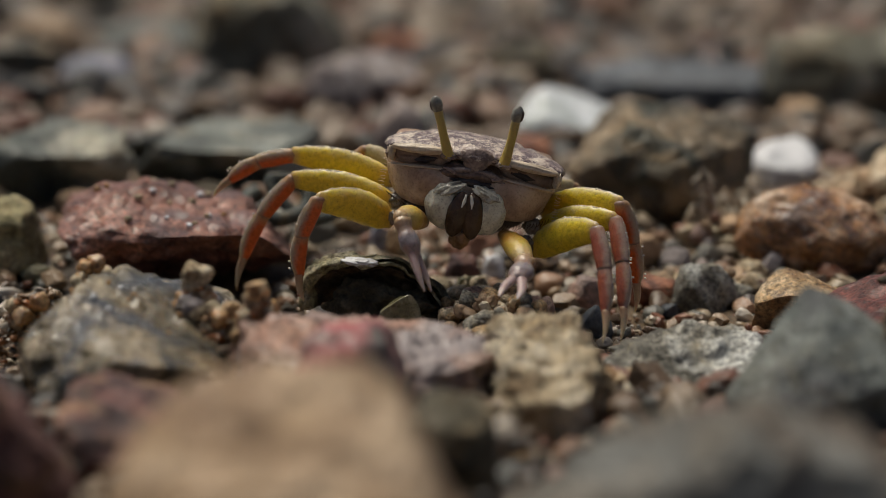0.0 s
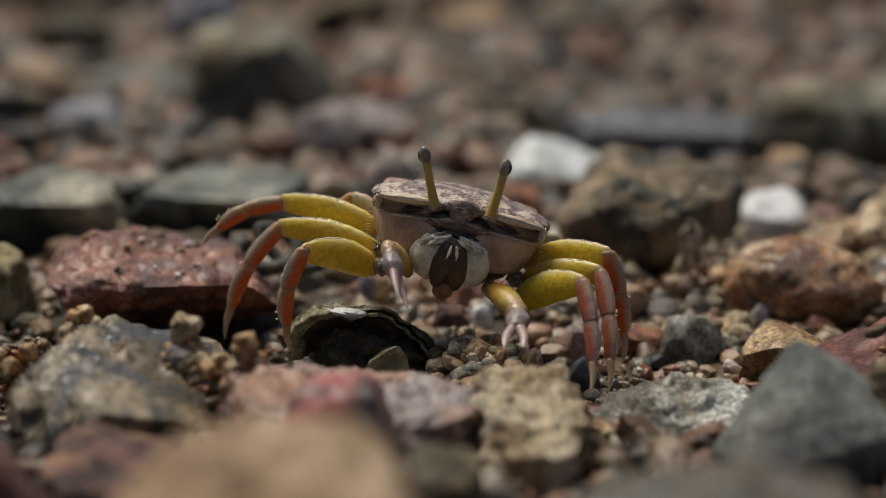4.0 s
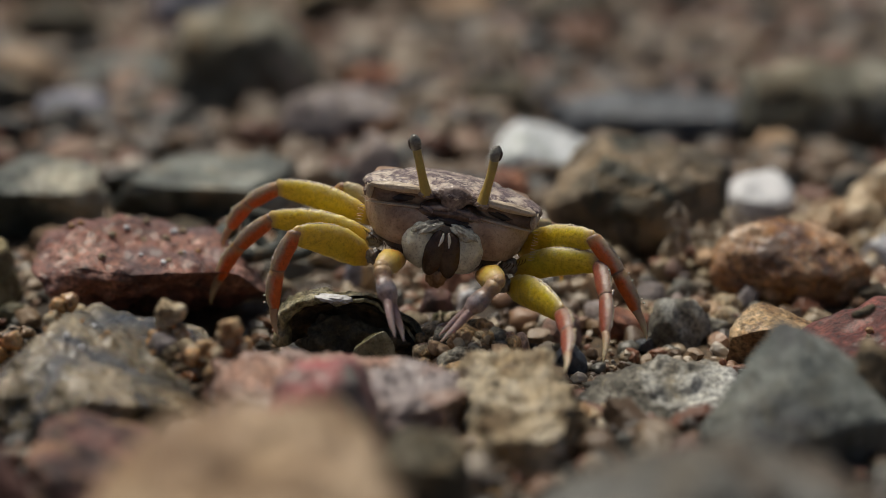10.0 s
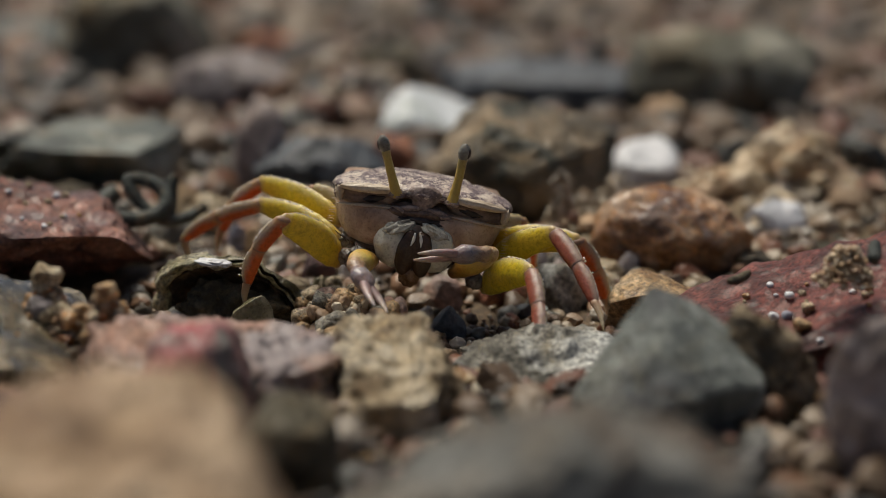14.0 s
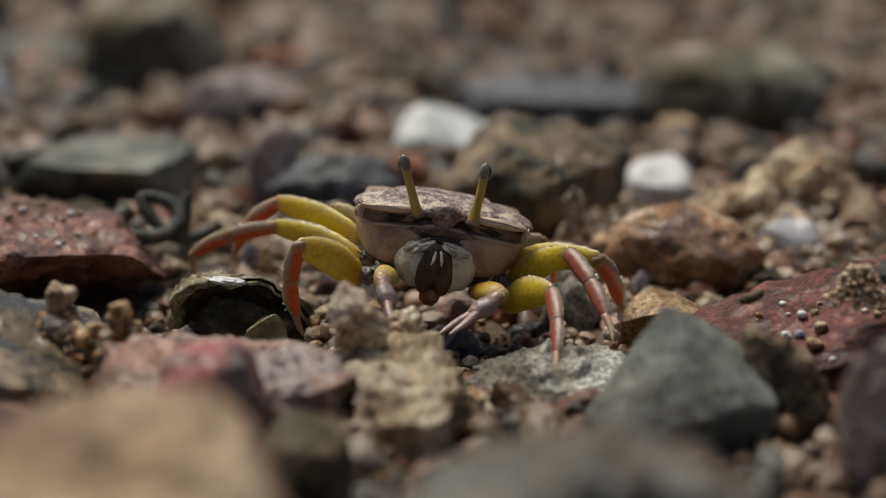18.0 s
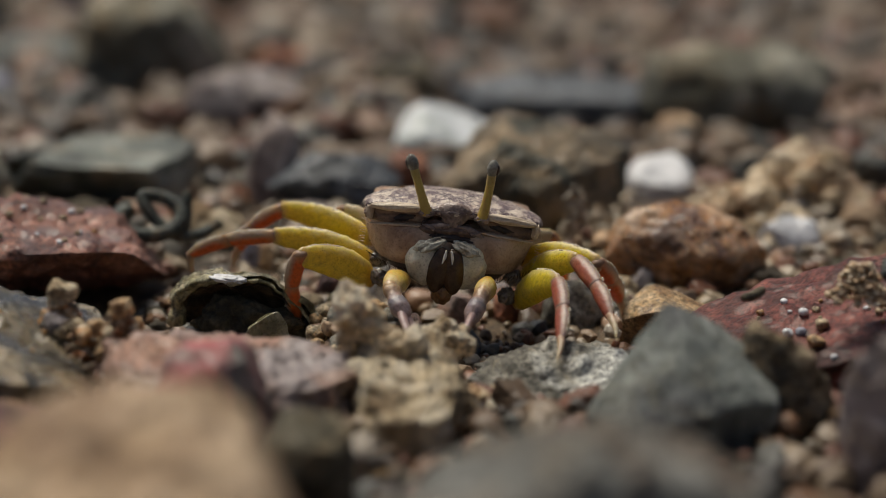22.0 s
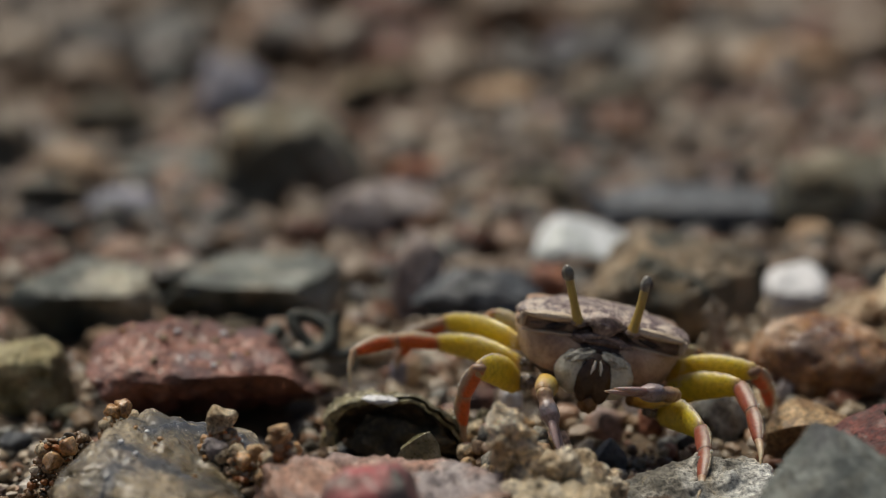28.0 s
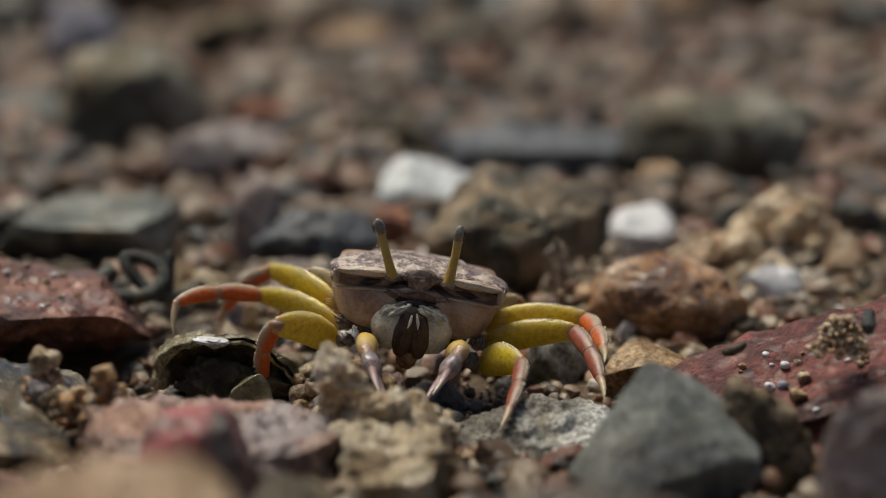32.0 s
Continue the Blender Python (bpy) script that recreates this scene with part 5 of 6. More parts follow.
def crab_body():
    crab = new("crab")
    tagged(crab, "small fiddler crab with yellow and orange legs feeding on wet gravel", "crab")
    part("carapace", shield_bm(), CARAPACE, crab, "mottled cream and purplish brown carapace")
    part("underbody", hull_bm(CHEEKS), CHEEK, crab, "smooth tan cheeks and sides")
    part("belly", hull_bm(UNDERSIDE), BELLY, crab, "belly, the shade under the body painted dark")
    for s in (-1, 1):
        part("brow", blob(2.35, 0.44, 0.38, (s * 4.4, 0.44, 0.0), 5, 0.12, s, (0, s * 5, s * 9)), BROW, crab, "pale cream brow ridge")
        part("orbit", blob(2.6, 0.62, 0.75, (s * 4.4, 1.35, -0.82), 5, 0.2, s + 2, (0, s * 6, s * 9)), SOCKET, crab, "brown hollow eye socket")
        # black lump stands in for the shade deep in the socket
        part("orbit_slit", blob(1.0, 0.34, 0.30, (s * 3.9, 0.86, -0.84), 4, 0.3, s + 6, (0, s * 12, s * 8)), DARK, crab, "slit in the eye socket, its shade painted black")
        part("orbit_rim", blob(2.15, 0.22, 0.10, (s * 4.4, 0.50, -1.42), 5, 0.35, s + 4, (0, s * 6, s * 11)), BROW, crab, "pale lower rim of the eye socket")
        part("orbital_tooth", blob(0.30, 0.55, 0.72, (s * 6.62, 1.15, -0.72), 4, 0.2, s + 60, (0, s * 8, s * 12)), BROW, crab, "pale outer corner of the eye socket")
        stalk = part("eye_stalk", limb(4.2, [0.50, 0.42, 0.37, 0.36, 0.37, 0.38], 0.12 * s, 0.95, 16, 14), STALK, crab, "yellow-olive eye stalk")
        tip = Vector((-1.8, -0.2, 4.3)) if s < 0 else Vector((0.3, -0.2, 4.5))
        z = tip.normalized()
        stalk.matrix_local = Matrix.Translation(Vector((s * 2.2, 0.05, -0.12)) * MM) @ z.to_track_quat("Z", "Y").to_matrix().to_4x4()
        part("cornea", blob(0.47, 0.47, 0.74, (0, 0, 4.25), 4, 0.05), CORNEA, stalk, "grey glossy eye tip")
        part("cornea_spot", blob(0.2, 0.12, 0.42, (0.08 * s, -0.42, 4.25), 3, 0.1), DARK, stalk, "dark stripe on the eye")
        part("stalk_collar", blob(0.62, 0.55, 0.34, (s * 2.2, 0.1, -0.1), 4, 0.2, s + 40), FRONT, crab, "brown collar round the eye stalk")
    part("front", limb(1.7, [1.35, 1.25, 0.95, 0.6, 0.3], 0, 0.36, 18, 20, 0, 3.0, 0.06), FRONT, crab, "mottled narrow front between the eyes").matrix_local = pose(0, 0.1 * MM, 0.42 * MM, 172, 0, 0)
    part("face", blob(2.6, 0.75, 1.05, (-0.1, 0.38, -1.55), 5, 0.3, 51), MASK, crab, "dark brown face below the eyes")
    # near-black lump paints the shadow in the groove over the mouth
    part("antennule_pit", blob(1.75, 0.34, 0.34, (-0.1, -0.22, -1.85), 5, 0.3, 8), DARK, crab, "pit above the mouth, its shadow painted dark")
    for s in (-1, 1):
        part("face_ridge", limb(2.3, [0.16, 0.26, 0.24, 0.12], 0.15, 0.8, 14, 10, 0, s + 5.0, 0.2), FRONT, crab, "brown oblique face ridge").matrix_local = along(Vector((s * 0.35, -0.25, -0.85)) * MM, Vector((s * 2.5, 0.0, -1.55)) * MM, Vector((0, 0, 1)))
        part("antenna", limb(1.0, [0.15, 0.12, 0.05], 0.1, 0.9, 8, 8), FRONT, crab).matrix_local = pose(s * 1.5 * MM, -0.3 * MM, -1.3 * MM, -14, s * 75, 0)
        part("maxilliped", blob(1.5, 1.15, 1.85, (s * 1.7 - 0.15, -0.15, -4.0), 5, 0.10, s + 11, (0, s * 10, 0)), WHITE, crab, "white mouthpart with grey dots")
        part("mouth_cap", blob(1.25, 0.75, 0.55, (s * 1.45 - 0.15, -0.55, -2.55), 5, 0.3, s + 31, (0, s * 24, 0)), CAP, crab, "pale grey cap of the mouthpart")
        part("palp", limb(1.05, [0.08, 0.13, 0.05], 0.05, 0.8, 8, 8), PALP, crab, "white palp over the mouth").matrix_local = pose((s * 0.20 - 0.15) * MM, -1.62 * MM, -2.55 * MM, 174, s * -11, 0)
        part("maxilliped_plate", blob(0.86, 0.55, 1.85, (s * 0.6 - 0.15, -1.08, -4.3), 5, 0.08, s + 15, (0, s * -6, 0)), BROWN, crab, "dark brown inner mouthpart")
    part("mouth", blob(0.30, 0.4, 1.5, (-0.15, -1.0, -4.3), 4, 0.06, 20), DARK, crab, "dark gap between the mouthparts")
    part("chin", blob(0.85, 0.7, 0.9, (-0.25, -0.6, -6.2), 4, 0.3, 22), CHIN, crab, "amber brown tip of the mouthparts")
    rnd = random.Random(8)
    for s in (-1, 1):
        for k in range(16):
            u = k / 15
            part("bristle", limb(0.75, [0.035, 0.03, 0.008], 0.1, 1.0, 4, 5), BROWN, crab).matrix_local = pose(s * (3.2 + 3.3 * u) * MM, (0.0 + 0.7 * u) * MM, (-4.75 + 0.9 * u * u) * MM, -165 + 30 * rnd.random(), s * (10 + 30 * rnd.random()), 0)
        for k in range(12):
            part("bristle", limb(0.5, [0.03, 0.025, 0.008], 0.05, 1.0, 4, 5), BROW, crab).matrix_local = pose(s * 6.75 * MM, (0.9 + 0.05 * k) * MM, (-1.3 - 0.25 * k) * MM, -20 + 40 * rnd.random(), s * (70 + 40 * rnd.random()), 0)
    return crab


CRAB = crab_body()


def blend(keys, t):
    """Values at t seconds of rows that begin with their time."""
    if t <= keys[0][0]:
        return keys[0][1:]
    for a, b in zip(keys, keys[1:]):
        if t <= b[0]:
            f = (t - a[0]) / (b[0] - a[0])
            f = f * f * (3 - 2 * f)
            return [u + (v - u) * f for u, v in zip(a[1:], b[1:])]
    return keys[-1][1:]


def bend(hip, want, foot, l1, l2):
    """Knee and foot of a two-segment limb of fixed lengths, its knee as near the wanted place, seen from the front, as it can be."""
    d = foot - hip
    n = max(min(d.length, (l1 + l2) * 0.985), abs(l1 - l2) * 1.03)
    axis = d.normalized()
    foot = hip + axis * n
    a = (l1 * l1 - l2 * l2 + n * n) / (2 * n)
    h = math.sqrt(max(0.0, l1 * l1 - a * a))
    u = axis.cross(Vector((0, 1, 0))).normalized()
    w = axis.cross(u)
    best = None
    for k in range(120):
        th = 2 * math.pi * k / 120
        out = u * math.cos(th) + w * math.sin(th)
        off = hip + axis * a + out * h - want
        cost = math.hypot(off.x, 0.97 * off.z + 0.24 * off.y) + 0.22 * abs(off.y)
        if best is None or cost < best[0]:
            best = (cost, out)
    return hip + axis * a + best[1] * h, foot, best[1]


HIPS = {"right_first": (-6.1, 1.2, -6.1), "right_second": (-6.3, 3.0, -5.0), "right_third": (-6.5, 4.8, -3.7),
        "left_first": (6.0, 1.2, -6.4), "left_second": (6.4, 3.0, -5.2), "left_third": (6.5, 4.8, -3.9)}
LEG_SETS, TOES = [], {}


def legs():
    for k, (side, hip) in enumerate(HIPS.items()):
        keys = LEG_KEYS[side]
        hip = Vector(hip) * MM
        a, b = LEG_LENGTHS[side]
        big = 1.12 if "first" in side else 1.0
        thigh = [0.7, 1.02 * big, 1.16 * big, 1.17 * big, 1.08 * big, 0.93 * big, 0.72]
        merus = part("merus", limb(a, thigh, 0.35, 0.5, 40, 28, -0.5, k, 0.02), MERUS, CRAB, "yellow flattened upper leg")
        part("crest", crest(a, thigh, 0.35, 0.2, a, 0.12, k), PALE_EDGE, merus, "pale granular upper edge of the leg")
        pale = side in ("left_first", "left_second")
        mat, word = (PALE_SHIN, "pinkish") if pale else (SHIN, "orange")
        bow = 0.95 if "right" in side else 0.5
        wrist, blade = [0.60, 0.69, 0.72, 0.70, 0.61], [0.56, 0.63, 0.65, 0.61, 0.53, 0.38]
        shin = part("carpus", limb(b, wrist, bow, 0.7, 24, 22, -0.15, k + 9, 0.03, 0.362 * b), mat, CRAB, word + " upper piece of the lower leg with a grey back")
        part("crest", crest(b, wrist, bow, 0.0, 0.34 * b, 0.13, k + 2), PALE_EDGE, shin, "pale granular outer edge")
        part("propodus", limb(b, blade, bow, 0.68, 28, 22, 0.362 * b, k + 4, 0.03, 0.745 * b), mat, shin, word + " lower piece of the lower leg with a grey back")
        part("crest", crest(b, blade, bow, 0.38 * b, 0.74 * b, 0.10, k + 6), PALE_EDGE, shin, "pale granular outer edge")
        claw_ob = part("dactyl", limb(b * 0.27, [0.36, 0.32, 0.25, 0.16, 0.03], 0.14, 0.8, 16, 12, -0.1, k + 20), TIP, shin, "pale pointed leg tip")
        claw_ob.matrix_local = Matrix.Translation((bow * 0.72 * MM, 0, b * 0.745 * MM)) @ pose(0, 0, 0, 0, -math.degrees(bow * 2.2 / b) - 2, 0)
        for q in range(5):
            rnd = random.Random(k * 10 + q)
            z = (0.1 + 0.62 * rnd.random()) * b
            part("droplet", blob(0.10, 0.10, 0.08, (bow * math.sin(math.pi * z / b) + 0.72, 0.15 * rnd.uniform(-1, 1), z), 2, 0.1), DROP, shin, "bead of water on the leg")
        part("coxa", blob(0.75, 0.75, 0.7, tuple(v / MM for v in (hip - Vector((math.copysign(0.9, hip.x), 0.1, -0.1)) * MM)), 4, 0.3, k + 70), COXA, CRAB, "greyish translucent leg base")
        LEG_SETS.append((merus, shin, hip, keys, a * MM, b * MM))
        TOES[side] = (claw_ob, b, bow)


legs()


def hind_legs():
    """The hindmost pair stays folded behind the body."""
    for s in (-1, 1):
        a, b, c = Vector((s * 5.2, 6.4, -3.8)) * MM, Vector((s * 8.4, 7.6, -2.3)) * MM, Vector((s * 10.5, 10.5, -7.5)) * MM
        part("merus", limb((b - a).length / MM, [0.45, 0.7, 0.8, 0.75, 0.5], 0.2, 0.6, 16, 14), TIP, CRAB, "pale folded hind leg").matrix_local = along(a, b, Vector((0, 0, 1)))
        part("shin", limb((c - b).length / MM, [0.5, 0.55, 0.45, 0.3, 0.05], 0.5, 0.7, 18, 12), SHIN, CRAB).matrix_local = along(b, c, Vector((s, 0, 0.4)))


hind_legs()
CLAW_SETS = []


def claws():
    for s, elbow, tip in ((-1, ELBOW_RIGHT, TIP_RIGHT), (1, ELBOW_LEFT, TIP_LEFT)):
        l1, l2 = 4.2, 6.2
        arm = part("claw_arm", limb(l1, [0.55, 0.85, 1.0, 0.95, 0.7], 0.15, 0.85, 16, 16, -0.2), ARM, CRAB, "yellow bead-like claw arm")
        palm = part("claw_palm", limb(l2 * 0.50, [0.55, 0.84, 0.72, 0.92, 0.95, 0.66], 0.12, 0.8, 24, 20, -0.25), HAND, CRAB, "lilac-grey small claw palm")
        part("finger", limb(l2 * 0.52, [0.48, 0.43, 0.36, 0.26, 0.1], 0.2, 0.75, 14, 12, -0.1), FINGER, palm, "white lower finger").matrix_local = pose(0.24 * MM, 0, l2 * 0.5 * MM, 0, 5, 0)
        part("finger", limb(l2 * 0.50, [0.48, 0.42, 0.35, 0.25, 0.1], -0.2, 0.75, 14, 12, -0.1), FINGER, palm, "white movable finger").matrix_local = pose(-0.26 * MM, 0, l2 * 0.5 * MM, 0, -12, 0)
        part("wrist", blob(0.7, 0.62, 0.66, (0, 0, 0), 3, 0.1, s), HAND, palm)
        CLAW_SETS.append((arm, palm, Vector((s * 3.3, -0.4, -5.5)) * MM, elbow, tip, l1 * MM, l2 * MM))


claws()
from mathutils.bvhtree import BVHTree


def settle_tree():
    """All big stones and the sand as one surface to drop grains on."""
    verts, faces = [], []
    for ob in scene.objects:
        if ob.type == "MESH" and ob.parent is None:
            if ob.name == "ground":
                continue
            base, m = len(verts), ob.matrix_world
            m = ob.matrix_basis
            verts += [m @ v.co for v in ob.data.vertices]
            faces += [tuple(base + i for i in p.vertices) for p in ob.data.polygons]
    return BVHTree.FromPolygons(verts, faces)


TREE = settle_tree()


def drop(x, y):
    """Height and steepness of what lies under x, y."""
    hit = TREE.ray_cast(Vector((x, y, 0.08)), Vector((0, 0, -1)))
    g = rise(y) - 0.4 * MM
    if hit[0] is None or hit[0].z < g:
        return g, 1.0, False
    return hit[0].z, hit[1].z, True


def chip(seed, fine=2, cuts=4):
    """Vertices and faces of a small unit stone."""
    bm = stone_bm(1.0, 1.0, 1.0, seed, cuts, fine, 0.3, 0.10, 0.0, (), 2.3, 0.0, 1)
    bm.verts.ensure_lookup_table()
    v = np.array([tuple(p.co) for p in bm.verts])
    v[:, 2] -= 0.5
    f = np.array([[q.index for q in face.verts] for face in bm.faces])
    bm.free()
    return v, f


CHIPS = [chip(900 + i, 2 if i % 3 else 3, 3 + i % 6) for i in range(14)]


def heap(name, places, material, label, kind="stuff", chips=CHIPS, seed=5, category="gravel", shard=False):
    """Many grains in one mesh: places are x, y, z, size."""
    rnd = random.Random(seed)
    vs, fs, soft, base = [], [], [], 0
    for x, y, z, size in places:
        v, f = rnd.choice(chips)
        m = np.array(Euler((rnd.uniform(-0.6, 0.6), rnd.uniform(-0.6, 0.6), rnd.uniform(0, 6.3))).to_matrix())
        s = np.array((rnd.uniform(0.8, 1.25), rnd.uniform(0.7, 1.0), rnd.uniform(0.5, 0.85))) * size
        if shard:
            s = np.array((rnd.uniform(1.1, 2.2), rnd.uniform(0.4, 0.8), rnd.uniform(0.25, 0.6))) * size
            m = np.array(Euler((rnd.uniform(0, 6.3), rnd.uniform(0, 6.3), rnd.uniform(0, 6.3))).to_matrix())
        vs.append((v * s) @ m.T + (x, y, z))
        fs.append(f + base)
        soft.append(np.full(len(f), rnd.random() < (0.0 if shard else 0.45)))
        base += len(v)
    vs, fs = np.concatenate(vs), np.concatenate(fs)
    me = bpy.data.meshes.new(name)
    me.vertices.add(len(vs))
    me.vertices.foreach_set("co", vs.ravel())
    me.loops.add(fs.size)
    me.loops.foreach_set("vertex_index", fs.ravel())
    me.polygons.add(len(fs))
    me.polygons.foreach_set("loop_start", np.arange(0, fs.size, 3))
    me.polygons.foreach_set("use_smooth", np.concatenate(soft))
    me.update(calc_edges=True)
    me.validate()
    me.materials.append(material)
    return tagged(new(name, me), label, category, kind=kind)


def strewn(count, x0, x1, y0, y1, lo, hi, seed, on_stone=0.15, lift=0.22):
    rnd = random.Random(seed)
    out = []
    for _ in range(count):
        x, y = rnd.uniform(x0, x1), rnd.uniform(y0, y1)
        size = lo * (hi / lo) ** (rnd.random() ** 1.8)
        z, up, stone = drop(x, y)
        if stone and (up < 0.8 or rnd.random() > on_stone or size > 0.7 * MM):
            continue
        out.append((x, y, z + size * lift * (1.0 if not stone else 0.7), size))
    return out


def gravel():
    heap("grit", strewn(12000, -0.046, 0.062, -0.098, 0.012, 0.4 * MM, 2.4 * MM, 1, 0.0), GRIT, "loose wet sand grains and grit between the stones", seed=1)
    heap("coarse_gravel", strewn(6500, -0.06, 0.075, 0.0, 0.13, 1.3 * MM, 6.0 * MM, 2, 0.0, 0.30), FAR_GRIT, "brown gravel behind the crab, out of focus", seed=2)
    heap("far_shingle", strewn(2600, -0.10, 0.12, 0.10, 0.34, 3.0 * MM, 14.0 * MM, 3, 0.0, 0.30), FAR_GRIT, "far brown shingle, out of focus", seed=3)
    heap("near_gravel", strewn(1500, -0.05, 0.06, -0.15, -0.096, 0.8 * MM, 3.2 * MM, 4, 0.0, 0.25), GRIT, "gravel close to the camera, out of focus", seed=4)


gravel()


def packing():
    """Grit heaped up between the stones nearest to the camera."""
    rnd = random.Random(21)
    out = []
    while len(out) < 2600:
        x, y = rnd.uniform(-0.034, 0.05), rnd.uniform(-0.108, -0.060)
        z, up, stone = drop(x, y)
        if stone and z > 6.5 * MM:
            continue
        top = 3.0 * MM * min(1.0, (-0.060 - y) / 0.012)
        if z < top:
            size = 0.6 * MM * 7.0 ** (rnd.random() ** 1.7)
            out.append((x, y, z + rnd.random() * (top - z), size))
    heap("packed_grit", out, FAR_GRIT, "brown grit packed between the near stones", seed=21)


packing()


def pebbles():
    """Single pebbles that can be picked out among the grit."""
    kinds = ["brown_rock", "ochre_rock", "granite_rock", "rust_rock", "beige_rock", "slate_rock", "tan_rock", "dark_rock", "pink_rock", "yellow_rock", "clear_rock", "lilac_rock"]
    words = {"brown_rock": "small brown pebble in the grit", "ochre_rock": "small ochre stone chip in the grit", "granite_rock": "small speckled grey pebble in the grit",
             "rust_rock": "small rust-coloured pebble in the grit", "beige_rock": "small rough beige pebble in the grit", "slate_rock": "small dark slate chip in the grit",
             "tan_rock": "small smooth tan pebble in the grit", "dark_rock": "small dark brown pebble in the grit", "pink_rock": "small pinkish pebble in the grit",
             "yellow_rock": "small yellowish pebble in the grit", "clear_rock": "small glassy pebble in the grit", "lilac_rock": "small purplish grey pebble in the grit"}
    rnd = random.Random(77)
    shapes = []
    for i, k in enumerate(kinds * 2):
        bm = stone_bm(1.0, 0.85, 0.7, 300 + i, 3 + i % 5, 4, 0.3, 0.13)
        me = bpy.data.meshes.new("pebble")
        bm.to_mesh(me)
        bm.free()
        me.polygons.foreach_set("use_smooth", [True] * len(me.polygons))
        me.materials.append(ROCKS[k])
        shapes.append((me, k))
    weights = [1.6, 1.2, 0.8, 0.9, 1.4, 0.6, 1.4, 0.9, 0.7, 0.8, 0.8, 0.9] * 2
    taken, made = [], 0
    while made < 290:
        back = rnd.random() < 0.45
        x = rnd.uniform(-0.045, 0.06)
        y = rnd.uniform(-0.03, 0.075) if back else rnd.uniform(-0.102, -0.03)
        size = rnd.uniform(2.4, 5.0) * MM if back else rnd.uniform(1.6, 3.4 if y > -0.08 else 5.0) * MM
        if -0.062 < y < -0.036 and -0.018 < x < 0.03:
            size = min(size, 2.0 * MM)
        z, up, stone = drop(x, y)
        if -0.019 < x < -0.009 and -0.069 < y < -0.057:
            continue
        if stone or any((x - a) ** 2 + (y - b) ** 2 < (0.45 * (size + c)) ** 2 for a, b, c in taken):
            if rnd.random() < 0.995:
                continue
        taken.append((x, y, size))
        me, k = rnd.choices(shapes, weights)[0]
        ob = new("pebble", me)
        ob.scale = (size * rnd.uniform(0.85, 1.3), size * rnd.uniform(0.8, 1.1), size * rnd.uniform(0.7, 1.05))
        ob.matrix_basis = pose(x, y, z - 0.12 * size, rnd.uniform(-12, 12), rnd.uniform(-12, 12), rnd.uniform(0, 360)) @ Matrix.Diagonal((*ob.scale, 1))
        tagged(ob, words[k], "pebble", "pebbles in the grit")
        made += 1


pebbles()


def clump(name, x, y, z, spread, height, count, lo, hi, seed, label, material=GRIT):
    """A crumbly lump of sand grains stuck together; x, y, z is the middle of its base (mm)."""
    rnd = random.Random(seed)
    places = []
    for _ in range(count):
        a, r, u = rnd.uniform(0, 6.28), math.sqrt(rnd.random()), rnd.random()
        w = spread * (1 - 0.65 * u) * r
        places.append((w * math.cos(a) * MM, 0.8 * w * math.sin(a) * MM, u * height * MM, lo * (hi / lo) ** (rnd.random() ** 2) * MM))
    ob = heap(name, places, material, label, kind="stuff", seed=seed, category="sand clump", shard=material is DULL_GRIT)
    ob.matrix_world = pose(x * MM, y * MM, z * MM)
    return ob


PALE_GRIT = grit("pale_grit", [(0.0, (0.48, 0.37, 0.23)), (0.2, (0.62, 0.50, 0.34)), (0.4, (0.40, 0.27, 0.16)), (0.55, (0.68, 0.60, 0.46)), (0.72, (0.30, 0.20, 0.12)), (0.85, (0.55, 0.37, 0.21))], 0.55, 0.5)
WET_GRIT = grit("wet_grit", [(0.0, (0.17, 0.10, 0.045)), (0.2, (0.28, 0.20, 0.12)), (0.4, (0.30, 0.11, 0.025)), (0.55, (0.50, 0.43, 0.34)), (0.6, (0.11, 0.07, 0.035)), (0.68, (0.085, 0.07, 0.05)), (0.84, (0.32, 0.20, 0.11))], 0.35, 0.8)
DULL_GRIT = grit("dull_grit", [(0.0, (0.36, 0.30, 0.22)), (0.2, (0.48, 0.41, 0.31)), (0.4, (0.24, 0.18, 0.12)), (0.55, (0.56, 0.50, 0.40)), (0.7, (0.15, 0.12, 0.085)), (0.84, (0.44, 0.33, 0.22))], 0.5, 0.5)
clump("sand_clump", -26.4, -51.5, drop(-26.4 * MM, -51.5 * MM)[0] / MM - 0.5, 2.8, 2.4, 420, 0.22, 0.8, 31, "wet sand grains stuck on a mossy stone", WET_GRIT)
clump("sand_clump", -28.8, -54.0, 0.5, 2.6, 5.0, 300, 0.4, 1.5, 32, "amber wet grit beside a mossy stone", WET_GRIT)
for x, y, top, spread, count, label in ((-16.8, -61.4, 8.0, 1.8, 330, "beige grains clinging together beside the mossy stone"), (-12.3, -65.0, 8.0, 1.6, 330, "orange-topped lump of stuck grains"),
                                        (-14.6, -63.4, 6.4, 2.6, 420, "loose lump of wet grains"), (-11.6, -67.5, 4.6, 2.4, 300, "amber wet grains at the foot of a lump")):
    base = min(top - 2.0, drop(x * MM, y * MM)[0] / MM - 0.4)
    clump("sand_clump", x, y, base, spread, top - base, count, 0.3, 1.2, int(-10 * x), label, WET_GRIT)
clump("sand_clump", 6.2, -50.5, -0.2, 5.2, 4.2, 520, 0.4, 1.5, 44, "low mound of damp pale grit under the crab", PALE_GRIT)
clump("sand_clump", -25.0, -56.5, drop(-25.0 * MM, -56.5 * MM)[0] / MM - 0.5, 2.1, 2.0, 420, 0.22, 0.8, 46, "crumb of pale and amber grains on the wet stone", PALE_GRIT)
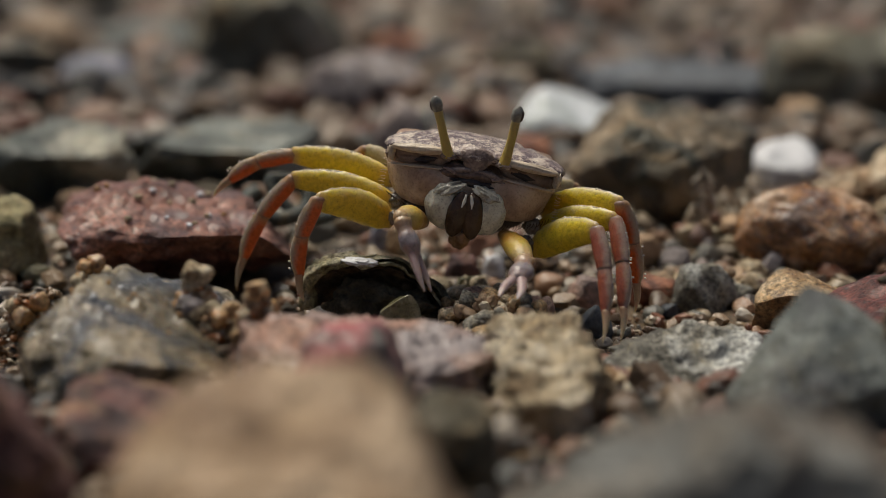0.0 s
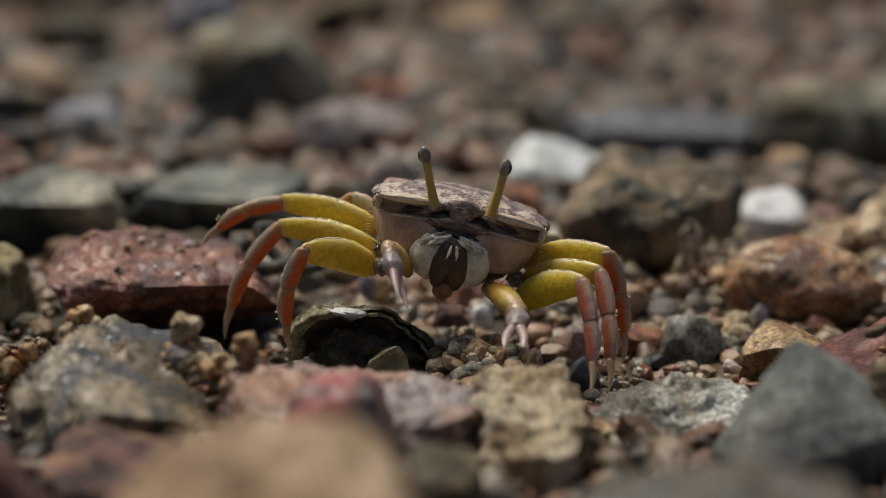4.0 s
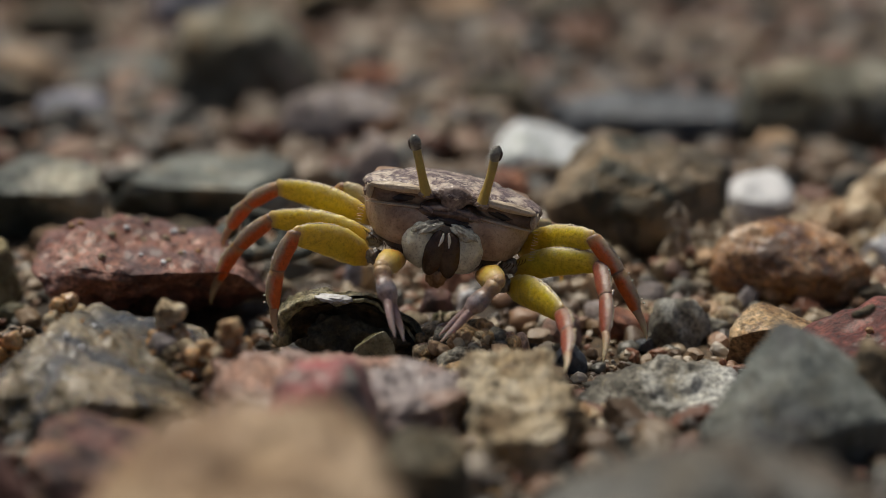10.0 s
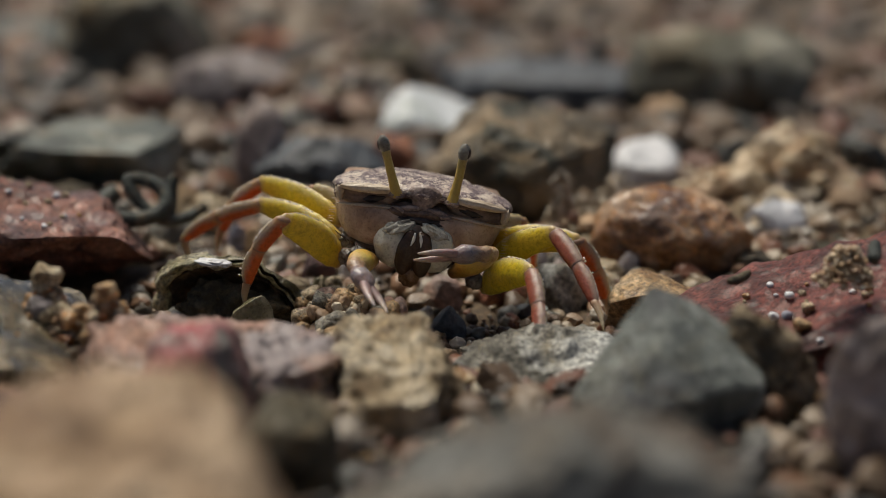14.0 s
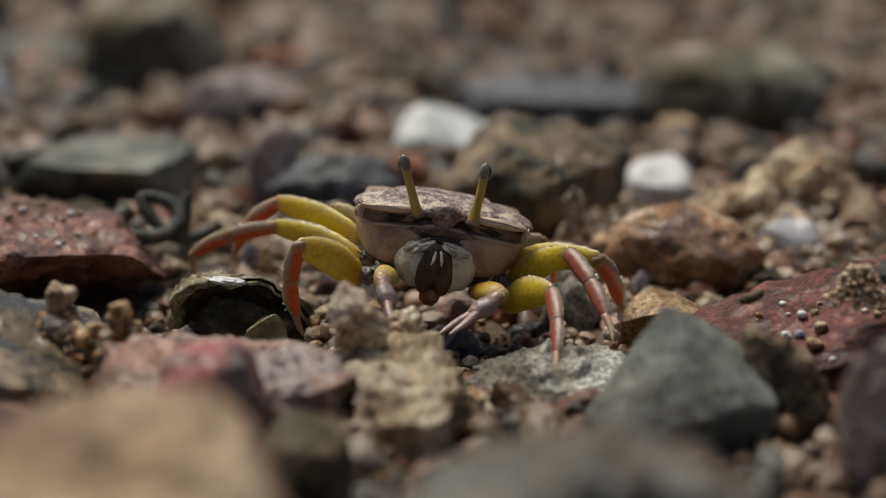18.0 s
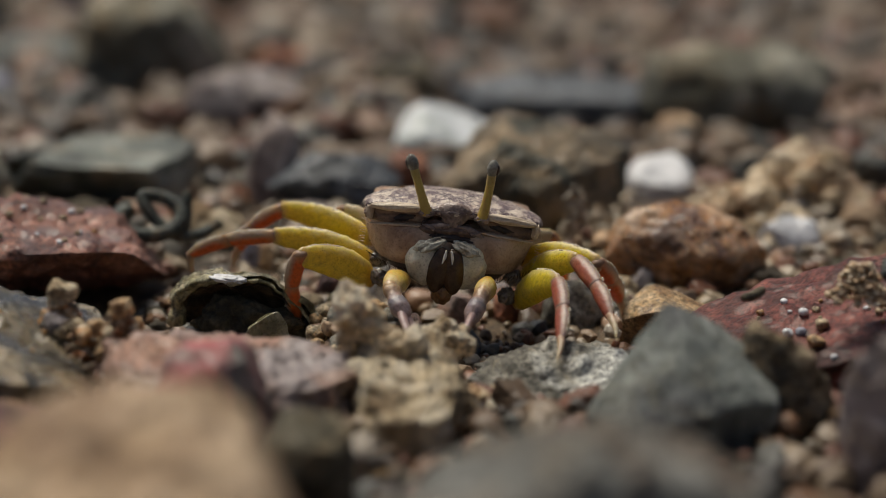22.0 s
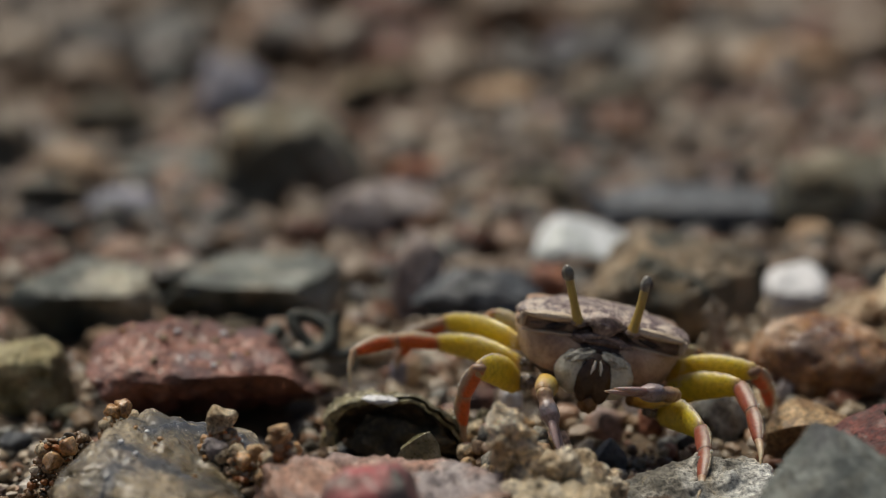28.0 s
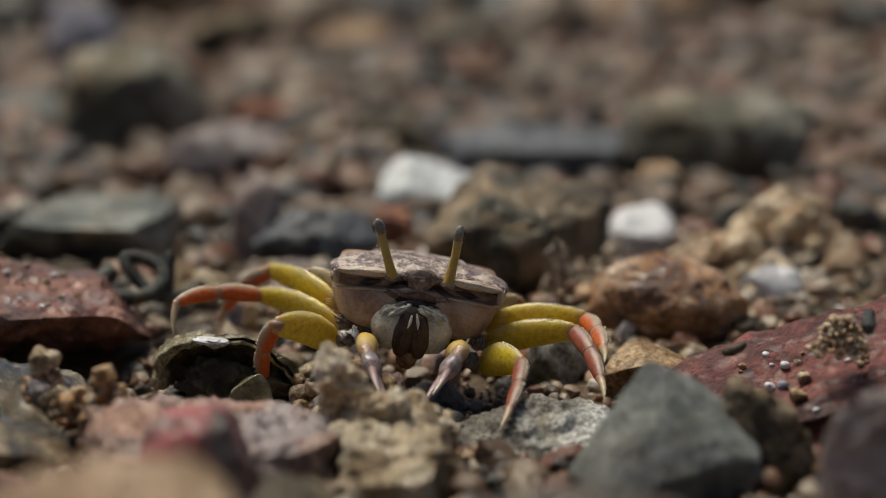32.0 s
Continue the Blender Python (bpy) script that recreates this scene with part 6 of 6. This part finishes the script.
clump("sand_clump", -30.4, -56.0, 0.6, 2.6, 5.0, 420, 0.3, 1.1, 47, "amber wet grains at the side of the wet stone", WET_GRIT)
clump("sand_clump", 14.6, -66.5, -0.4, 5.0, 3.0, 520, 0.4, 1.7, 45, "pale ochre grit crumbled between the stones", PALE_GRIT)
clump("sand_clump", 43.2, -60.5, 7.8, 2.6, 2.8, 620, 0.2, 0.8, 36, "crumb of sand and twigs on the red slab", PALE_GRIT)
clump("sand_clump", 24.2, -22.0, 2.0, 1.7, 5.6, 120, 0.5, 1.2, 37, "loose upright crumb of pale grit", DULL_GRIT)
clump("sand_clump", 27.5, -20.0, 1.6, 5.0, 3.6, 420, 0.35, 1.3, 38, "low heap of pale grit", DULL_GRIT)
clump("sand_clump", 40.0, -12.0, 2.0, 6.5, 3.4, 260, 0.6, 2.8, 39, "low heap of tan grit beside white pebbles", PALE_GRIT)
clump("sand_clump", 46.0, -4.0, 2.0, 7.0, 5.0, 260, 0.7, 3.4, 40, "heap of brown and tan grit", PALE_GRIT)


def shell():
    """Half of a weathered clam shell, hollow side towards the open gravel, its lip thick and crusted."""
    nu, nv = 48, 18
    outer, inner = bmesh.new(), bmesh.new()
    edge = []
    for k, bm in ((1.0, outer), (0.84, inner)):
        grid = []
        for j in range(nv + 1):
            row = []
            for i in range(nu + 1):
                u = math.pi * (i / nu) * 1.04 - 0.06
                v = 0.5 * math.pi * j / nv
                rib = 1 + 0.035 * math.sin(j * 2.4) + 0.12 * noise.noise((i * 0.12, j * 0.2, 2.0)) + 0.05 * noise.noise((i * 0.5, j * 0.6, 7.0))
                x = -6.1 * math.cos(u) * math.cos(v) * rib * k
                z = 5.0 * max(0.0, math.sin(u)) ** (0.6 if i < nu / 2 else 1.25) * math.cos(v) ** 0.8 * rib * k
                y = 2.6 * math.sin(v) * k - 1.6 * max(0.0, math.sin(u)) * math.cos(v) + 0.7 * noise.noise((i * 0.3, 0.0, 1.0)) * (1 - j / nv)
                row.append(bm.verts.new((x * MM, y * MM, z * MM)))
            grid.append(row)
        for j in range(nv):
            for i in range(nu):
                q = (grid[j][i], grid[j][i + 1], grid[j + 1][i + 1], grid[j + 1][i])
                bm.faces.new(q[::-1] if k == 1.0 else q)
        edge.append([v.co.copy() / MM for v in grid[0]])
        bmesh.ops.remove_doubles(bm, verts=bm.verts, dist=1e-6)
    crust = rock("shell_crust", (0.06, 0.055, 0.024), (0.19, 0.17, 0.085), (0.36, 0.33, 0.20), (0.46, 0.44, 0.36), 0.66, 420, 0.7, 0.5, 0.5, 1.0)
    ob = mesh_object("broken_shell", outer, crust)
    ob.matrix_world = pose(-3.6 * MM, -44.4 * MM, 1.3 * MM, 4, 3, -8)
    # brown silt tone, kept dark so the hollow's shade is in the colour
    part("inside", inner, rock("shell_inside", (0.02, 0.014, 0.009), (0.055, 0.04, 0.026), (0.13, 0.095, 0.06), None, 0.6, 400, 0.6, 0.5, 0.4, 0.8), ob, "silted hollow of the shell, shade of its depth painted in")
    rim = bmesh.new()
    rows = []
    for i in range(nu + 1):
        a, b = edge[0][i], edge[1][i]
        c, out = (a + b) / 2, (a - b).normalized()
        s = i / nu
        thick = 0.16 + 0.75 * (1 - s) ** 4 + 0.14 * noise.noise((i * 0.4, 3.0, 5.0))
        row = []
        for q in range(12):
            th = 2 * math.pi * q / 12
            r = 1 + 0.35 * noise.noise((i * 0.35, math.cos(th) * 1.5, math.sin(th) * 1.5))
            p = c + out * (thick * r * 0.8 * math.cos(th)) + Vector((0, 1, 0)) * (thick * r * math.sin(th))
            row.append(rim.verts.new(p * MM))
        rows.append(row)
    for a, b in zip(rows, rows[1:]):
        for q in range(12):
            rim.faces.new((a[q], a[(q + 1) % 12], b[(q + 1) % 12], b[q]))
    rim.faces.new(rows[0][::-1])
    rim.faces.new(rows[-1])
    bmesh.ops.recalc_face_normals(rim, faces=rim.faces)
    lip = rock("shell_rim", (0.13, 0.118, 0.05), (0.34, 0.31, 0.16), (0.52, 0.48, 0.32), (0.62, 0.60, 0.52), 0.60, 330, 0.7, 0.45, 0.5, 1.0, 0.0)
    part("rim", rim, lip, ob, "thick green-brown crusted lip")
    for j in range(5):
        line, rows = bmesh.new(), []
        for i in range(2, 25):
            a, out = edge[0][i], (edge[0][i] - edge[1][i]).normalized()
            c = a + out * (0.05 * j - 0.1) + Vector((0, 0.30 * j - 0.4, 0.03 * j))
            r = (0.24 - 0.02 * j) * min(1.0, (i - 1) / 4, (25 - i) / 4) * (1 + 0.4 * noise.noise((i * 0.5, j * 3.0, 1.0)))
            rows.append([line.verts.new((c + out * (r * math.cos(t)) + Vector((0, r * 1.3 * math.sin(t), 0))) * MM) for t in (2 * math.pi * q / 8 for q in range(8))])
        for a, b in zip(rows, rows[1:]):
            for q in range(8):
                line.faces.new((a[q], a[(q + 1) % 8], b[(q + 1) % 8], b[q]))
        bmesh.ops.recalc_face_normals(line, faces=line.faces)
        part("growth_line", line, lip, ob, "olive growth line of the shell lip")
    silt = stone_bm(9.6 * MM, 3.4 * MM, 4.4 * MM, 77, 2, 5, 0.3, 0.3)
    part("silt", silt, ROCKS["dark_rock"], ob, "brown wet silt lying in the shell").matrix_local = pose(0.4 * MM, -0.5 * MM, -1.2 * MM)
    part("worn_spot", blob(1.35, 0.6, 0.3, (-1.2, -1.9, 4.75), 4, 0.4, 3.0), ROCKS["bright_rock"], ob, "white spot on the lip")
    tagged(ob, "dark broken clam shell, hollow side showing, crusted green", "shell")


def tube(points, radius, taper, name, material):
    cu = bpy.data.curves.new(name, "CURVE")
    cu.dimensions = "3D"
    cu.bevel_depth, cu.bevel_resolution, cu.resolution_u = radius * MM, 3, 10
    sp = cu.splines.new("NURBS")
    sp.points.add(len(points) - 1)
    for i, (q, p) in enumerate(zip(sp.points, points)):
        q.co = (p[0] * MM, p[1] * MM, p[2] * MM, 1)
        q.radius = 1 - taper * i / (len(points) - 1)
    sp.use_endpoint_u, sp.order_u = True, 4
    tmp = new(name, cu)
    me = bpy.data.meshes.new_from_object(tmp)
    bpy.data.objects.remove(tmp)
    me.polygons.foreach_set("use_smooth", [True] * len(me.polygons))
    me.materials.clear()
    me.materials.append(material)
    return new(name, me)


TWIG = rock("twig_bark", (0.016, 0.022, 0.019), (0.04, 0.052, 0.044), (0.085, 0.10, 0.085), None, 0.6, 500, 0.5, 0.6, 0.2, 0.6)


def tendril():
    """A dry curled root beside the slate slab."""
    pts = []
    for i in range(16):
        a = 2.2 + i * 0.42
        r = 2.6 - 0.06 * i
        pts.append((r * 1.25 * math.cos(a), 0.9 * r * math.sin(a) * 0.7, 1.9 + 1.2 * math.sin(a) + 0.08 * i))
    pts += [(1.4, -0.6, 0.9), (3.0, -0.4, 0.8), (4.6, 0.2, 1.1), (5.6, 1.0, 1.8)]
    ob = tube(pts, 0.8, 0.4, "curled_root", TWIG)
    ob.matrix_world = pose(-11.9 * MM, -27.2 * MM, 4.0 * MM)
    tagged(ob, "thin dark curled root lying beside the slate slab", "root")
    ob = tube([(0, 0, 0), (0.6, 0.3, 1.2), (0.2, 0.5, 2.4), (0.9, 0.7, 3.2)], 0.75, 0.4, "curled_root", TWIG)
    ob.matrix_world = pose(-9.6 * MM, -25.8 * MM, 5.0 * MM)
    tagged(ob, "short upright dark root tip on gravel", "root")


tendril()
shell()


def twigs():
    dark = ROCKS["dark_rock"]
    for x, y, z, l, r, turn, lean, mat, label in (
            (45.0, -62.6, 10.2, 2.6, 0.62, 80, 78, TWIG, "short grey-brown piece of twig on the red slab"),
            (34.6, -59.0, 7.6, 2.0, 0.4, 35, 80, dark, "small black chip of charred wood on the red slab"),
            (-26.2, -57.0, drop(-25.0 * MM, -56.5 * MM)[0] / MM + 1.0, 2.4, 0.45, 60, 84, dark, "short dark twig end on the wet stone")):
        bm = limb(l, [r * 0.8, r, r * 0.95, r, r * 0.75], 0.12, 0.9, 12, 12, 0, x, 0.08)
        ob = mesh_object("twig", bm, mat)
        ob.matrix_world = pose(x * MM, y * MM, z * MM, 0, lean, turn)
        tagged(ob, label, "twig")


twigs()

def stuck_grains():
    """Single big grains that stand out of the wet clumps."""
    for x, y, z, w, k, label in ((-16.7, -61.2, 7.2, 2.5, "beige_rock", "pale pitted grain on a wet clump"), (-12.1, -65.2, 7.3, 1.9, "ochre_rock", "amber grain on top of a wet clump"),
                                 (-14.2, -63.6, 5.4, 1.9, "ochre_rock", "amber grain in a wet clump"), (-17.2, -62.4, 5.2, 2.2, "lilac_rock", "greyish grain in a wet clump"),
                                 (-11.4, -65.9, 5.2, 1.7, "quartz_rock", "orange grain in a wet clump"), (-12.9, -66.3, 3.6, 2.4, "ochre_rock", "amber grain low in a wet clump")):
        ob = mesh_object("grain", stone_bm(w * MM, w * 0.9 * MM, w * MM, int(-x * 70), 3, 4, 0.35, 0.2), ROCKS[k])
        ob.matrix_world = pose(x * MM, y * MM, z * MM)
        tagged(ob, label, "grain")


stuck_grains()


def slab_grains():
    for x, y, w, k, label in ((38.2, -58.0, 0.9, 'bright_rock', 'tiny white grain on the red slab'),
            (39.2, -58.0, 0.9, 'blue_rock', 'tiny pale grain on the red slab'),
            (40.0, -61.0, 1.5, 'ochre_rock', 'amber grain on the red slab'),
            (37.2, -58.0, 1.0, 'beige_rock', 'tiny beige grain on the red slab'),
            (40.8, -58.0, 1.1, 'beige_rock', 'tiny beige grain on the red slab')):
        ob = mesh_object("grain", stone_bm(w * MM, w * 0.9 * MM, w * 0.8 * MM, int(x * 70), 3, 3, 0.3, 0.15), ROCKS[k])
        ob.matrix_world = pose(x * MM, y * MM, drop(x * MM, y * MM)[0] - 0.1 * MM)
        tagged(ob, label, "grain")


slab_grains()


def rolled_grains():
    """Rounded pale grains heaped between the shell and the beige stone, where the crab feeds."""
    rnd = random.Random(64)
    for i in range(80):
        x, y = (rnd.uniform(1.5, 13.0), rnd.uniform(-57.0, -41.0)) if i % 2 else (rnd.uniform(2.0, 9.5), rnd.uniform(-55.0, -47.0))
        w = rnd.choice((1.0, 1.2, 1.5, 1.8, 2.2))
        z = max(drop(x * MM, y * MM)[0] / MM, 3.9 - 3.6 * ((x - 6.2) / 5.5) ** 2 - 3.6 * ((y + 50.5) / 5.0) ** 2)
        if z > 4.5:
            continue
        k, word = rnd.choice((("beige_rock", "beige"), ("beige_rock", "beige"), ("tan_rock", "tan"), ("granite_rock", "speckled grey"), ("ochre_rock", "amber"), ("pink_rock", "pinkish")))
        ob = mesh_object("grain", stone_bm(w * MM, w * rnd.uniform(0.7, 1.0) * MM, w * rnd.uniform(0.7, 1.05) * MM, 700 + i, 2, 3, 0.35, 0.10, 0.0, (), 2.2, 0.0, 1), ROCKS[k])
        ob.matrix_world = pose(x * MM, y * MM, (z - 0.15 * w) * MM, rnd.uniform(-15, 15), rnd.uniform(-15, 15), rnd.uniform(0, 360))
        tagged(ob, "small rounded " + word + " grain on damp sand", "grain", "grains under the crab")


rolled_grains()


def amber_grains():
    """Wet amber grains sticking out of the crumbs beside the mossy stone."""
    rnd = random.Random(12)
    for i in range(44):
        x, y, z, spread = rnd.choice(((-16.8, -61.8, 4.5, 1.4), (-12.3, -65.4, 4.5, 1.2), (-14.4, -63.8, 4.0, 2.2), (-25.0, -56.5, drop(-25.0 * MM, -56.5 * MM)[0] / MM + 0.2, 1.3), (-30.0, -57.0, 3.0, 1.6)))
        w = rnd.uniform(0.9, 1.7)
        a, b = x + rnd.uniform(-spread, spread), y + rnd.uniform(-spread, spread)
        ob = mesh_object("grain", stone_bm(w * MM, w * 0.9 * MM, w * rnd.uniform(0.8, 1.2) * MM, 800 + i, 2, 3, 0.35, 0.12, 0.0, (), 2.2, 0.0, 1), ROCKS[rnd.choice(("amber_rock", "amber_rock", "beige_rock"))])
        ob.matrix_world = pose(a * MM, b * MM, (z + rnd.uniform(-0.5, 1.8)) * MM, 0, 0, rnd.uniform(0, 360))
        tagged(ob, "wet grain stuck in a crumb of sand", "grain", "grains in the wet crumbs")
    for i in range(66):
        x, y = (rnd.uniform(-29, -12), rnd.uniform(-38, -26)) if i < 22 else (rnd.uniform(-28, -16), rnd.uniform(-68, -54)) if i < 40 else (rnd.uniform(32, 46), rnd.uniform(-65, -53))
        z, up, stone = drop(x * MM, y * MM)
        if stone and up > 0.75:
            w = rnd.uniform(0.3, 0.75) if i < 40 else rnd.uniform(0.3, 0.85)
            ob = mesh_object("grain", stone_bm(w * MM, w * MM, w * 0.8 * MM, 840 + i, 2, 2, 0.3, 0.1, 0.0, (), 2.2, 0.0, 1), ROCKS[rnd.choice(("bright_rock", "beige_rock", "amber_rock"))])
            ob.matrix_world = pose(x * MM, y * MM, z - 0.12 * w * MM, 0, 0, rnd.uniform(0, 360))
            tagged(ob, "tiny pale sand grain lying on a stone", "grain", "sand grains on the slabs")


amber_grains()


def pale_scree():
    """Pale rough grains heaped up on the gravel behind the crab."""
    rnd = random.Random(29)
    for i in range(95):
        cx, cy, sx, sy = rnd.choice(((25.5, -24.0, 3.2, 4.0), (27.5, -34.0, 3.5, 4.0), (22.0, -34.0, 3.0, 4.0), (41.0, -12.0, 4.0, 5.0)))
        x, y = rnd.gauss(cx, sx * 0.6), rnd.gauss(cy, sy * 0.6)
        w = rnd.choice((1.1, 1.4, 1.7, 2.1, 2.7))
        z, up, stone = drop(x * MM, y * MM)
        if stone and z > 4.5 * MM:
            continue
        z = z / MM - 0.15 * w + max(0.0, 1 - math.hypot(x - 25.5, (y + 24) * 0.7) / 3.5) * rnd.random() * 3.0
        k, word = rnd.choice((("beige_rock", "rough beige"), ("beige_rock", "rough beige"), ("lilac_rock", "pinkish grey"), ("granite_rock", "speckled grey"), ("pink_rock", "pink"), ("spotted_rock", "brown speckled"), ("tan_rock", "tan")))
        ob = mesh_object("pebble", stone_bm(w * MM, w * rnd.uniform(0.6, 1.0) * MM, w * rnd.uniform(0.6, 1.1) * MM, 1200 + i, 3, 3, 0.4, 0.14, 0.0, (), 2.2, 0.0, 1), ROCKS[k])
        ob.matrix_world = pose(x * MM, y * MM, z * MM, rnd.uniform(-30, 30), rnd.uniform(-30, 30), rnd.uniform(0, 360))
        tagged(ob, "small " + word + " grain in a loose heap", "pebble", "pebbles heaped behind the crab")


pale_scree()
PELLET = rock("pellet_sand", (0.40, 0.28, 0.15), (0.72, 0.61, 0.44), (0.84, 0.77, 0.63), (0.20, 0.12, 0.06), 0.66, 420, 0.8, 0.6, 0.3, 1.0, 0.05, (0.48, 0.30, 0.14))
PELLETS = []


def pellets():
    """Lumps of sand that the crab rolls up and sets down on the stone before it."""
    for i, (w, d, h) in enumerate(((4.6, 3.6, 6.2), (4.8, 3.4, 3.8), (4.2, 3.2, 3.4))):
        ob = mesh_object("sand_pellet", stone_bm(w * MM, d * MM, h * MM, 660 + i, 2, 5, 0.7, 0.35), PELLET)
        PELLETS.append(tagged(ob, "lump of damp pale sand dropped by the crab", "sand lump"))


pellets()


def motions():
    """The crab walks a little, its legs keep their footholds, and its claws go from the gravel to the mouth."""
    walk(CRAB, BODY)
    for ob, (x, y, z), t in zip(PELLETS, ((5.6, -67, 4.9), (12.0, -66.5, 2.6), (8.6, -70, 5.0)), (14.6, 21.3, 17.4)):
        low = pose(x * MM, -59.5 * MM, -2.4 * MM)
        walk(ob, [(0.0, low), (t, low), (t + 0.9, pose(x * MM, -63 * MM, (z + 1.5) * MM)), (t + 1.6, pose(x * MM, y * MM, z * MM)), (32.0, pose(x * MM, y * MM, z * MM))])
    for merus, shin, hip, keys, l1, l2 in LEG_SETS:
        upper, lower = [], []
        for t, m in BODY:
            v = blend(keys, t)
            h = m @ hip
            knee, foot, side = bend(h, Vector(v[0:3]) * MM, Vector(v[3:6]) * MM, l1, l2)
            back = m.inverted()
            out = -1.0 if hip.x < 0 else 1.0
            upper.append((t, back @ along(h, knee, Vector((0.15 * out, -0.1, 1.0)))))
            lower.append((t, back @ along(knee, foot, Vector((out, -0.15, 0.8)))))
        walk(merus, upper)
        walk(shin, lower)
    toe, b, bow = TOES["right_second"]
    walk(toe, [(t, pose(bow * 0.72 * MM, 0, b * 0.745 * MM, 0, a, 0)) for t, a in ((0.0, -14), (10.6, -14), (12.4, -66), (32.0, -66))])
    for arm, palm, hip, elbow, tip, l1, l2 in CLAW_SETS:
        upper, lower = [], []
        for t, m in BODY:
            h = m @ hip
            knee, foot, side = bend(h, Vector(blend(elbow, t)) * MM, Vector(blend(tip, t)) * MM, l1, l2)
            back = m.inverted()
            upper.append((t, back @ along(h, knee, side)))
            lower.append((t, back @ along(knee, foot, side)))
        walk(arm, upper)
        walk(palm, lower)


motions()
